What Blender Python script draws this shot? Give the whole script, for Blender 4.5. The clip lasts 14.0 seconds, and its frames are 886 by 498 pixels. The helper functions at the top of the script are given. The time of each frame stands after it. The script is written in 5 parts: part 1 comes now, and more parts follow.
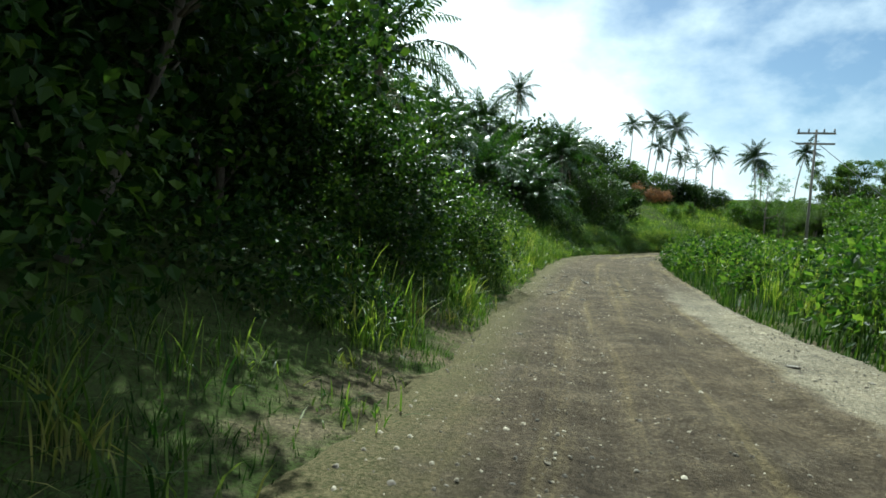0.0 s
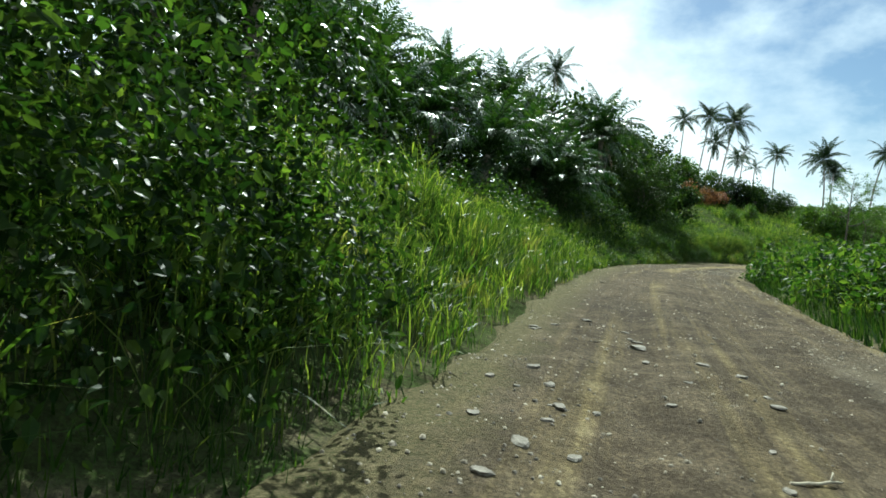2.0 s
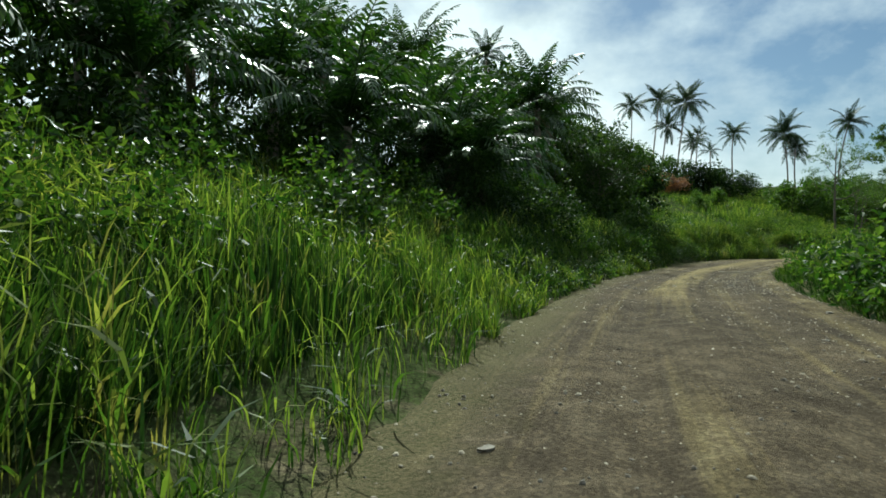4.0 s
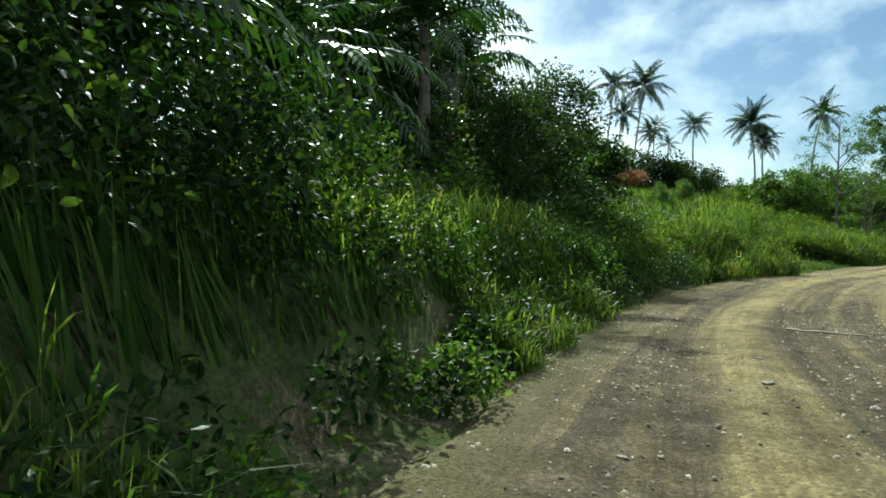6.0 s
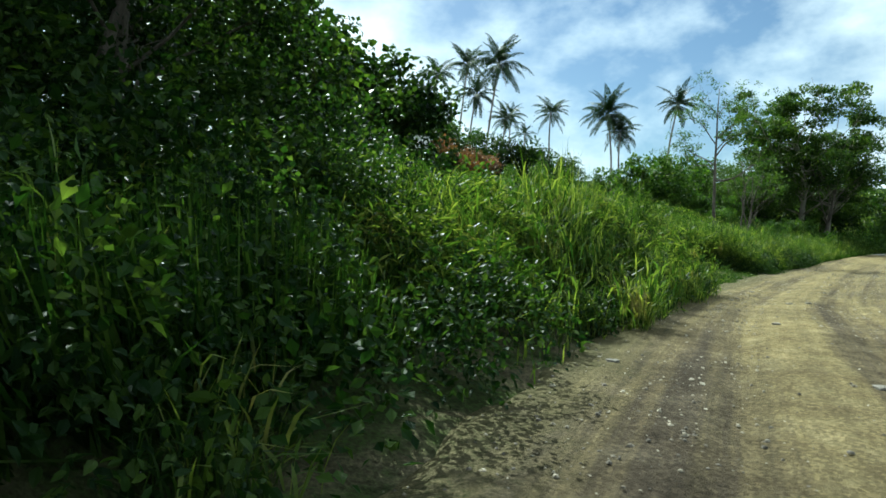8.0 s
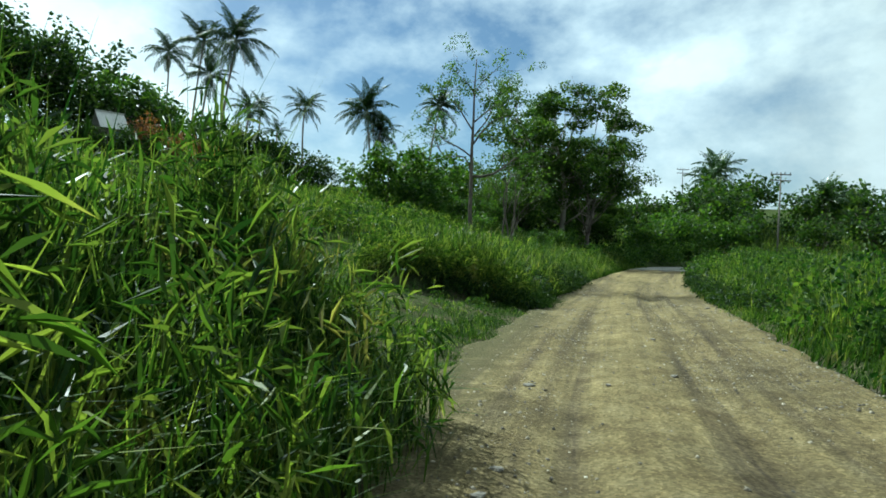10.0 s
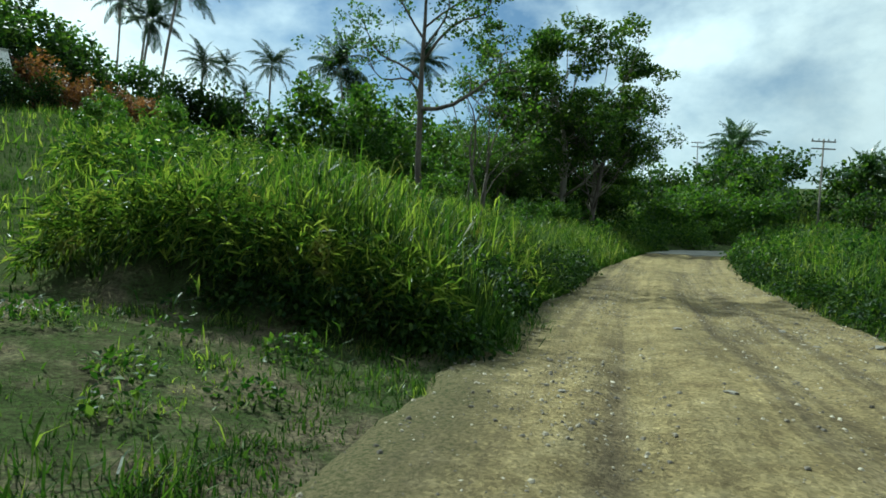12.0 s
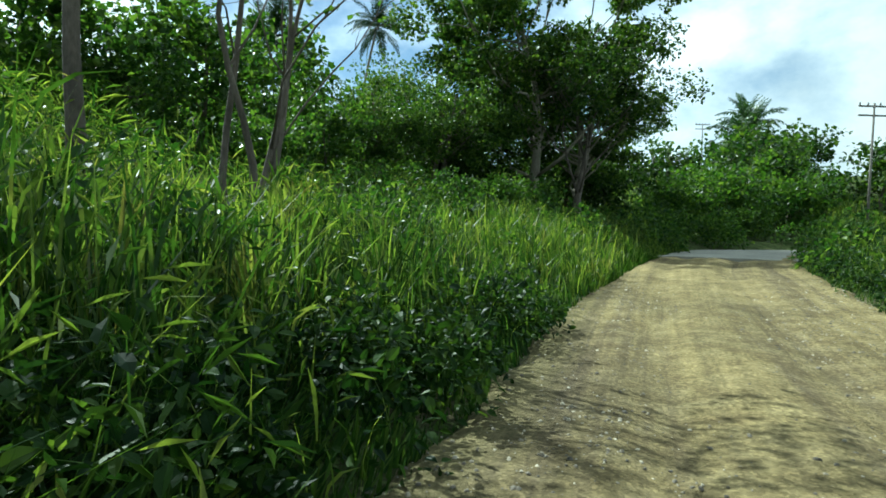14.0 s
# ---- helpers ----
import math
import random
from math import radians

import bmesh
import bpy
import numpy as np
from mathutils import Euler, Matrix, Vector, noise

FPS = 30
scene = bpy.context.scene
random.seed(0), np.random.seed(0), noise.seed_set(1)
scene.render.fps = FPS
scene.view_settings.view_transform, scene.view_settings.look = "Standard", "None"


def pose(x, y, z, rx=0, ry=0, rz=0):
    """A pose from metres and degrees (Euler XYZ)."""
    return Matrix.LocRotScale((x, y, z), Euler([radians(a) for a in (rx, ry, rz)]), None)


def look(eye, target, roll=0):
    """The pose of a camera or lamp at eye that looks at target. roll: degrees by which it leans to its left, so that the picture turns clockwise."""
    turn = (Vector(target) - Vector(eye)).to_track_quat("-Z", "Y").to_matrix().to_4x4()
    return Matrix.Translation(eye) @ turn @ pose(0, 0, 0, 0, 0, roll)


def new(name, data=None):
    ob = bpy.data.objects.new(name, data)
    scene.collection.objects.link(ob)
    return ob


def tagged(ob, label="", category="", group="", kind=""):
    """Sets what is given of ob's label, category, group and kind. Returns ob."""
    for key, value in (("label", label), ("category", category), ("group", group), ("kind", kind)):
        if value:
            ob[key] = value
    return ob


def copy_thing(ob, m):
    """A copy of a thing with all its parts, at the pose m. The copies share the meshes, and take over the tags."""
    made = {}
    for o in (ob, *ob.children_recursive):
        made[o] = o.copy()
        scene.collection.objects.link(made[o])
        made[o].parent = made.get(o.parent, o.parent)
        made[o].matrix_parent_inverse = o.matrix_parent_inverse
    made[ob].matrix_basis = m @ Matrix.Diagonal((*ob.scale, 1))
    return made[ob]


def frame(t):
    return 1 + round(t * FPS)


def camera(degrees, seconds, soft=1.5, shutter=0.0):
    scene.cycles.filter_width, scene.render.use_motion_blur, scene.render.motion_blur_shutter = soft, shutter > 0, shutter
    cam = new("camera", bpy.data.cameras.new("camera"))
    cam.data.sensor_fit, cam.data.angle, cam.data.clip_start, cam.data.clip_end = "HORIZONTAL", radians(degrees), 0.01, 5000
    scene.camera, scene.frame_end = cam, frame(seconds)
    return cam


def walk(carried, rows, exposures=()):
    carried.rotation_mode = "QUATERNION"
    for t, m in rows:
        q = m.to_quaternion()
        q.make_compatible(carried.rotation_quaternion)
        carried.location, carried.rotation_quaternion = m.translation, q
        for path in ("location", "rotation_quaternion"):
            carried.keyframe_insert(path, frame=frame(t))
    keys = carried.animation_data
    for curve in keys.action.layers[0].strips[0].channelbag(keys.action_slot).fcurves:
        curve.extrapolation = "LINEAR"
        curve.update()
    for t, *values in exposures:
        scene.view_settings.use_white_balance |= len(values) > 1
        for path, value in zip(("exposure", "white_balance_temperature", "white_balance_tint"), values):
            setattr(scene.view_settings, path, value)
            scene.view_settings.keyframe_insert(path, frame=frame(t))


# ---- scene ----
cam = camera(68.9, 14.0, soft=1.7)
PATH = [
    (0, (0.00, 0.00, 0.00), (-0.003, 9.996, -0.293), 3.32),
    (0.5, (0.77, 3.21, -0.03), (0.495, 13.199, -0.298), 2.48),
    (1, (1.45, 6.52, -0.08), (0.925, 16.499, -0.479), 2.90),
    (1.5, (2.10, 9.96, -0.11), (1.531, 19.934, -0.411), 3.96),
    (2, (2.80, 13.66, -0.15), (2.226, 23.633, -0.511), 5.45),
    (2.5, (3.55, 17.25, -0.14), (2.955, 27.228, -0.227), 4.54),
    (3, (4.32, 20.69, -0.10), (3.766, 30.679, -0.138), 2.42),
    (3.5, (5.12, 24.27, -0.03), (4.849, 34.261, -0.175), 1.53),
    (3.7, (5.48, 25.69, -0.01), (5.361, 35.691, -0.093), 0.66),
    (4.2, (6.44, 29.62, 0.07), (6.474, 39.619, -0.054), 0.00),
    (4.7, (7.62, 34.04, 0.15), (7.646, 44.039, -0.009), 0.17),
    (5.2, (8.98, 38.61, 0.21), (9.044, 48.613, 0.027), 0.61),
    (5.8, (10.79, 43.83, 0.22), (11.253, 53.820, 0.043), 0.76),
    (6, (11.35, 45.47, 0.22), (12.066, 55.448, 0.118), 0.55),
    (6.5, (12.99, 49.54, 0.17), (14.271, 59.456, 0.035), 0.36),
    (7, (14.58, 53.07, 0.15), (16.183, 62.937, 0.050), 0.97),
    (7.5, (16.24, 56.36, 0.16), (18.346, 66.131, -0.060), 1.33),
    (8, (18.10, 59.47, 0.20), (20.855, 69.079, 0.052), 1.40),
    (8.5, (20.31, 62.39, 0.26), (23.870, 71.730, 0.178), 0.57),
    (9, (22.83, 65.25, 0.38), (27.289, 74.206, 0.326), -0.13),
    (9.2, (23.88, 66.29, 0.42), (28.720, 75.039, 0.467), 0.95),
    (9.7, (25.98, 68.67, 0.45), (31.523, 76.991, 0.563), 1.33),
    (10.2, (27.53, 70.50, 0.40), (33.474, 78.540, 0.496), 1.82),
    (10.8, (29.43, 72.52, 0.30), (35.536, 80.444, 0.325), 2.28),
    (11.3, (31.68, 74.53, 0.27), (37.704, 82.514, 0.212), 2.33),
    (11.5, (32.81, 75.44, 0.28), (38.753, 83.487, 0.182), 1.92),
    (12, (35.52, 77.76, 0.31), (41.316, 85.905, 0.117), 2.11),
    (12.5, (38.29, 80.09, 0.35), (44.060, 88.259, 0.227), 1.83),
    (13, (40.92, 82.25, 0.44), (46.758, 90.367, 0.323), 1.67),
    (13.5, (44.02, 84.75, 0.50), (49.914, 92.827, 0.386), 1.11),
    (14, (46.56, 86.83, 0.41), (52.398, 94.942, 0.202), 1.14),
]
walk(cam, [(t, look(eye, target, roll)) for t, eye, target, roll in PATH], [(0, 0.98, 5750, -8), (2, 0.96, 5800, -8), (3, 0.6, 5900, -8), (3.7, 0.5, 5900, -8), (6, 1.05, 5850, -9), (9, 0.95, 5550, -11), (11.3, 0.62, 5500, -14), (12.5, 0.8, 5500, -14), (13.5, 1.05, 5500, -14), (14, 1.15, 5500, -14)])

# ---- sky and sun ----
SUN_AZ, SUN_EL = 5.0, 44.0      # degrees left of +y, degrees above the horizon
world = bpy.data.worlds.new("sky")
scene.world = world
world.use_nodes = True
wt = world.node_tree
wt.nodes.clear()


def wnode(kind, **values):
    nd = wt.nodes.new(kind)
    for key, value in values.items():
        nd.inputs[key].default_value = value
    return nd


w_sky = wt.nodes.new("ShaderNodeTexSky")
w_sky.sky_type, w_sky.sun_disc = "NISHITA", False
w_sky.sun_elevation, w_sky.sun_rotation = radians(SUN_EL), radians(-SUN_AZ)
w_sky.air_density, w_sky.dust_density, w_sky.ozone_density = 1.0, 0.6, 2.0
w_co = wt.nodes.new("ShaderNodeTexCoord")
w_map = wt.nodes.new("ShaderNodeMapping")
w_map.inputs["Scale"].default_value = (1.0, 1.0, 1.5)
w_map.inputs["Location"].default_value = (0.35, 0.1, 0.25)
w_n1 = wnode("ShaderNodeTexNoise", Scale=1.7, Detail=9.0, Roughness=0.56, Distortion=0.12)
w_ramp = wt.nodes.new("ShaderNodeValToRGB")
w_ramp.color_ramp.elements[0].position, w_ramp.color_ramp.elements[1].position = 0.385, 0.52
w_n2 = wnode("ShaderNodeTexNoise", Scale=3.4, Detail=6.0, Roughness=0.6)
w_shade = wt.nodes.new("ShaderNodeMapRange")
for key, value in (("From Min", 0.3), ("From Max", 0.7), ("To Min", 10.4), ("To Max", 15.6)):
    w_shade.inputs[key].default_value = value
w_white = wt.nodes.new("ShaderNodeVectorMath")
w_white.operation = "SCALE"
w_white.inputs[0].default_value = (0.97, 1.0, 1.02)
w_mix = wt.nodes.new("ShaderNodeMix")
w_mix.data_type = "RGBA"
w_bg = wnode("ShaderNodeBackground", Strength=0.05)
w_out = wt.nodes.new("ShaderNodeOutputWorld")
wt.links.new(w_co.outputs["Generated"], w_map.inputs["Vector"])
wt.links.new(w_map.outputs[0], w_n1.inputs["Vector"])
wt.links.new(w_map.outputs[0], w_n2.inputs["Vector"])
wt.links.new(w_n1.outputs[0], w_ramp.inputs[0])
wt.links.new(w_n2.outputs[0], w_shade.inputs["Value"])
# clouds are brighter towards the sun
w_dot = wt.nodes.new("ShaderNodeVectorMath")
w_dot.operation = "DOT_PRODUCT"
w_dot.inputs[1].default_value = (-math.sin(radians(SUN_AZ)) * math.cos(radians(SUN_EL)), math.cos(radians(SUN_AZ)) * math.cos(radians(SUN_EL)), math.sin(radians(SUN_EL)))
w_near = wt.nodes.new("ShaderNodeMapRange")
for key, value in (("From Min", 0.3), ("From Max", 0.95), ("To Min", 0.78), ("To Max", 1.14)):
    w_near.inputs[key].default_value = value
w_mul = wt.nodes.new("ShaderNodeMath")
w_mul.operation = "MULTIPLY"
wt.links.new(w_co.outputs["Generated"], w_dot.inputs[0])
wt.links.new(w_dot.outputs["Value"], w_near.inputs["Value"])
wt.links.new(w_near.outputs[0], w_mul.inputs[0])
wt.links.new(w_shade.outputs[0], w_mul.inputs[1])
wt.links.new(w_mul.outputs[0], w_white.inputs["Scale"])
wt.links.new(w_ramp.outputs[0], w_mix.inputs["Factor"])
wt.links.new(w_sky.outputs[0], w_mix.inputs["A"])
wt.links.new(w_white.outputs[0], w_mix.inputs["B"])
wt.links.new(w_mix.outputs["Result"], w_bg.inputs["Color"])
wt.links.new(w_bg.outputs[0], w_out.inputs["Surface"])

sun = new("sun", bpy.data.lights.new("sun", "SUN"))
sun.data.energy, sun.data.angle, sun.data.color = 5.0, radians(0.55), (1.0, 0.95, 0.86)
az, el = radians(SUN_AZ), radians(SUN_EL)
sun.matrix_world = look((0, 0, 60), (30 * math.sin(az) * math.cos(el), -30 * math.cos(az) * math.cos(el), 60 - 30 * math.sin(el)))


# ---- materials ----
def material(name):
    m = bpy.data.materials.new(name)
    m.use_nodes = True
    nt = m.node_tree
    nt.nodes.clear()
    out = nt.nodes.new("ShaderNodeOutputMaterial")
    return m, nt, out


def nod(nt, kind, **values):
    nd = nt.nodes.new(kind)
    for key, value in values.items():
        nd.inputs[key.replace("_", " ")].default_value = value
    return nd


def ramp(nt, source, stops):
    """A colour ramp over source: (place, colour) pairs."""
    r = nt.nodes.new("ShaderNodeValToRGB")
    els = r.color_ramp.elements
    while len(els) < len(stops):
        els.new(0.5)
    for e, (at, c) in zip(els, stops):
        e.position, e.color = at, (*c, 1)
    nt.links.new(source, r.inputs[0])
    return r.outputs[0]


def mixed(nt, kind, fac, a, b):
    mx = nt.nodes.new("ShaderNodeMix")
    mx.data_type, mx.blend_type = "RGBA", kind
    for key, v in (("Factor", fac), ("A", a), ("B", b)):
        if hasattr(v, "is_linked"):
            nt.links.new(v, mx.inputs[key])
        elif isinstance(v, (int, float)):
            mx.inputs[key].default_value = v
        else:
            mx.inputs[key].default_value = (*v, 1)
    return mx.outputs["Result"]


def leaf_material(name, low, mid, high, glow=0.35, gloss=0.35, tip=None, wide=0.22, shine=0.4):
    """Foliage: each leaf takes its own shade; larger patches vary too; light passes through."""
    m, nt, out = material(name)
    geo = nt.nodes.new("ShaderNodeNewGeometry")
    col = ramp(nt, geo.outputs["Random Per Island"], [(0.0, low), (0.55, mid), (1.0, high)])
    n = nod(nt, "ShaderNodeTexNoise", Scale=wide, Detail=3.0)
    nt.links.new(geo.outputs["Position"], n.inputs["Vector"])
    patch = ramp(nt, n.outputs[0], [(0.32, (0.42, 0.47, 0.47)), (0.68, (1.05, 0.94, 0.72))])
    col = mixed(nt, "MULTIPLY", 1.0, col, patch)
    if tip:
        dry = nod(nt, "ShaderNodeTexNoise", Scale=1.3, Detail=2.0)
        nt.links.new(geo.outputs["Position"], dry.inputs["Vector"])
        f = ramp(nt, dry.outputs[0], [(0.62, (0, 0, 0)), (0.74, (0.7, 0.7, 0.7))])
        col = mixed(nt, "MIX", f, col, tip)
    b = nod(nt, "ShaderNodeBsdfPrincipled", Roughness=gloss)
    b.inputs["Specular IOR Level"].default_value = shine
    t = nt.nodes.new("ShaderNodeBsdfTranslucent")
    warm = mixed(nt, "MULTIPLY", 1.0, col, (1.74, 1.92, 0.76))
    nt.links.new(col, b.inputs["Base Color"])
    nt.links.new(warm, t.inputs["Color"])
    mx = nod(nt, "ShaderNodeMixShader", Fac=glow)
    nt.links.new(b.outputs[0], mx.inputs[1])
    nt.links.new(t.outputs[0], mx.inputs[2])
    nt.links.new(mx.outputs[0], out.inputs["Surface"])
    return m


def rough_material(name, stops, scale=3.0, fine=40.0, bump=0.4, rough=0.9, dist=0.03, stretch=(1, 1, 1), spec=0.3):
    """Bark, soil, wood, metal: colours over two scales of noise, and relief."""
    m, nt, out = material(name)
    co = nt.nodes.new("ShaderNodeTexCoord")
    mp = nt.nodes.new("ShaderNodeMapping")
    mp.inputs["Scale"].default_value = stretch
    nt.links.new(co.outputs["Object"], mp.inputs["Vector"])
    a = nod(nt, "ShaderNodeTexNoise", Scale=scale, Detail=8.0, Roughness=0.65)
    f = nod(nt, "ShaderNodeTexNoise", Scale=fine, Detail=4.0, Roughness=0.7)
    nt.links.new(mp.outputs[0], a.inputs["Vector"])
    nt.links.new(mp.outputs[0], f.inputs["Vector"])
    col = ramp(nt, a.outputs[0], stops)
    grain = ramp(nt, f.outputs[0], [(0.3, (0.7, 0.7, 0.7)), (0.7, (1.2, 1.2, 1.2))])
    col = mixed(nt, "MULTIPLY", 1.0, col, grain)
    b = nod(nt, "ShaderNodeBsdfPrincipled", Roughness=rough)
    b.inputs["Specular IOR Level"].default_value = spec
    nt.links.new(col, b.inputs["Base Color"])
    bp = nod(nt, "ShaderNodeBump", Strength=bump, Distance=dist)
    nt.links.new(f.outputs[0], bp.inputs["Height"])
    nt.links.new(bp.outputs[0], b.inputs["Normal"])
    nt.links.new(b.outputs[0], out.inputs["Surface"])
    return m


M_GRASS = leaf_material("grass_blade", (0.014, 0.038, 0.010), (0.067, 0.122, 0.026), (0.215, 0.262, 0.074), 0.48, 0.42, (0.27, 0.22, 0.09), shine=0.13)
# dark green grass; its tone also puts in shade beneath taller blades
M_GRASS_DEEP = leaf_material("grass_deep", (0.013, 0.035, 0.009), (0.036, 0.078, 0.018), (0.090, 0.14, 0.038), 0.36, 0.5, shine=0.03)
M_WEED = leaf_material("weed_leaf", (0.013, 0.037, 0.010), (0.042, 0.090, 0.020), (0.110, 0.168, 0.044), 0.44, 0.42, shine=0.07, wide=0.5)
M_TREE = leaf_material("tree_leaf", (0.013, 0.035, 0.010), (0.036, 0.075, 0.017), (0.090, 0.14, 0.032), 0.42, 0.40, shine=0.12, wide=0.45)
# dark tree and thicket leaves; also colours in shade on the banks
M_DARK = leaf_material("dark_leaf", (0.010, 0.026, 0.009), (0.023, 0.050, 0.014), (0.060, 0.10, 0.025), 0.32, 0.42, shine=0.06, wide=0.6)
M_GREAT = leaf_material("great_tree_leaf", (0.018, 0.045, 0.012), (0.050, 0.098, 0.021), (0.115, 0.170, 0.040), 0.42, 0.40, shine=0.10, wide=0.4)
M_LIGHT = leaf_material("light_leaf", (0.022, 0.056, 0.013), (0.050, 0.100, 0.021), (0.105, 0.165, 0.038), 0.48, 0.40, shine=0.12, wide=0.5)
M_RED = leaf_material("rust_leaf", (0.09, 0.04, 0.02), (0.18, 0.075, 0.035), (0.32, 0.15, 0.08), 0.35, 0.5)
M_FROND = leaf_material("palm_leaf", (0.015, 0.042, 0.013), (0.030, 0.070, 0.017), (0.06, 0.11, 0.028), 0.24, 0.36, shine=0.30)
M_COCO = leaf_material("coconut_leaf", (0.012, 0.032, 0.011), (0.022, 0.052, 0.015), (0.045, 0.08, 0.024), 0.12, 0.5, shine=0.15)
M_HUSK = rough_material("dead_frond", [(0.3, (0.10, 0.075, 0.045)), (0.7, (0.24, 0.18, 0.10))], 4.0, 30.0)
M_PALEBARK = rough_material("pale_bark", [(0.3, (0.13, 0.115, 0.09)), (0.6, (0.27, 0.24, 0.19)), (0.8, (0.40, 0.36, 0.30))], 2.0, 22.0, 0.6, 0.9, 0.05, (1, 1, 0.35))
M_BARK = rough_material("bark", [(0.3, (0.05, 0.042, 0.034)), (0.55, (0.11, 0.092, 0.075)), (0.75, (0.20, 0.175, 0.14))], 2.5, 22.0, 0.7, 0.92, 0.05, (1, 1, 0.35))
M_PALMBARK = rough_material("palm_bark", [(0.3, (0.10, 0.085, 0.07)), (0.7, (0.25, 0.21, 0.17))], 2.0, 14.0, 0.6, 0.9, 0.04, (0.4, 0.4, 2.5))
M_POLE = rough_material("weathered_wood", [(0.3, (0.10, 0.09, 0.078)), (0.7, (0.22, 0.20, 0.175))], 2.0, 40.0, 0.4, 0.85, 0.02, (3, 3, 0.2))
M_DRYWOOD = rough_material("dry_wood", [(0.3, (0.30, 0.26, 0.19)), (0.7, (0.48, 0.43, 0.33))], 6.0, 60.0, 0.3, 0.9, 0.01)
M_STEEL = rough_material("dull_steel", [(0.3, (0.12, 0.12, 0.12)), (0.7, (0.24, 0.24, 0.24))], 8.0, 60.0, 0.15, 0.5)
M_ROOF = rough_material("roof_sheet", [(0.3, (0.42, 0.41, 0.38)), (0.7, (0.62, 0.61, 0.57))], 2.0, 30.0, 0.15, 0.55)
M_WALL = rough_material("board_wall", [(0.3, (0.07, 0.06, 0.05)), (0.7, (0.15, 0.13, 0.10))], 3.0, 30.0, 0.3, 0.9, 0.02, (4, 4, 0.3))
M_BLUE = rough_material("blue_tarp", [(0.3, (0.03, 0.07, 0.12)), (0.7, (0.06, 0.12, 0.19))], 3.0, 30.0, 0.2, 0.6)
M_STONE = rough_material("stone", [(0.3, (0.13, 0.115, 0.095)), (0.6, (0.22, 0.20, 0.165)), (0.8, (0.32, 0.30, 0.26))], 6.0, 60.0, 0.4, 0.9)


def gravel_material():
    m, nt, out = material("loose_gravel")
    geo = nt.nodes.new("ShaderNodeNewGeometry")
    col = ramp(nt, geo.outputs["Random Per Island"], [(0.0, (0.055, 0.047, 0.037)), (0.45, (0.125, 0.106, 0.080)), (0.8, (0.26, 0.226, 0.165)), (1.0, (0.42, 0.375, 0.29))])
    b = nod(nt, "ShaderNodeBsdfPrincipled", Roughness=0.9)
    nt.links.new(col, b.inputs["Base Color"])
    nt.links.new(b.outputs[0], out.inputs["Surface"])
    return m


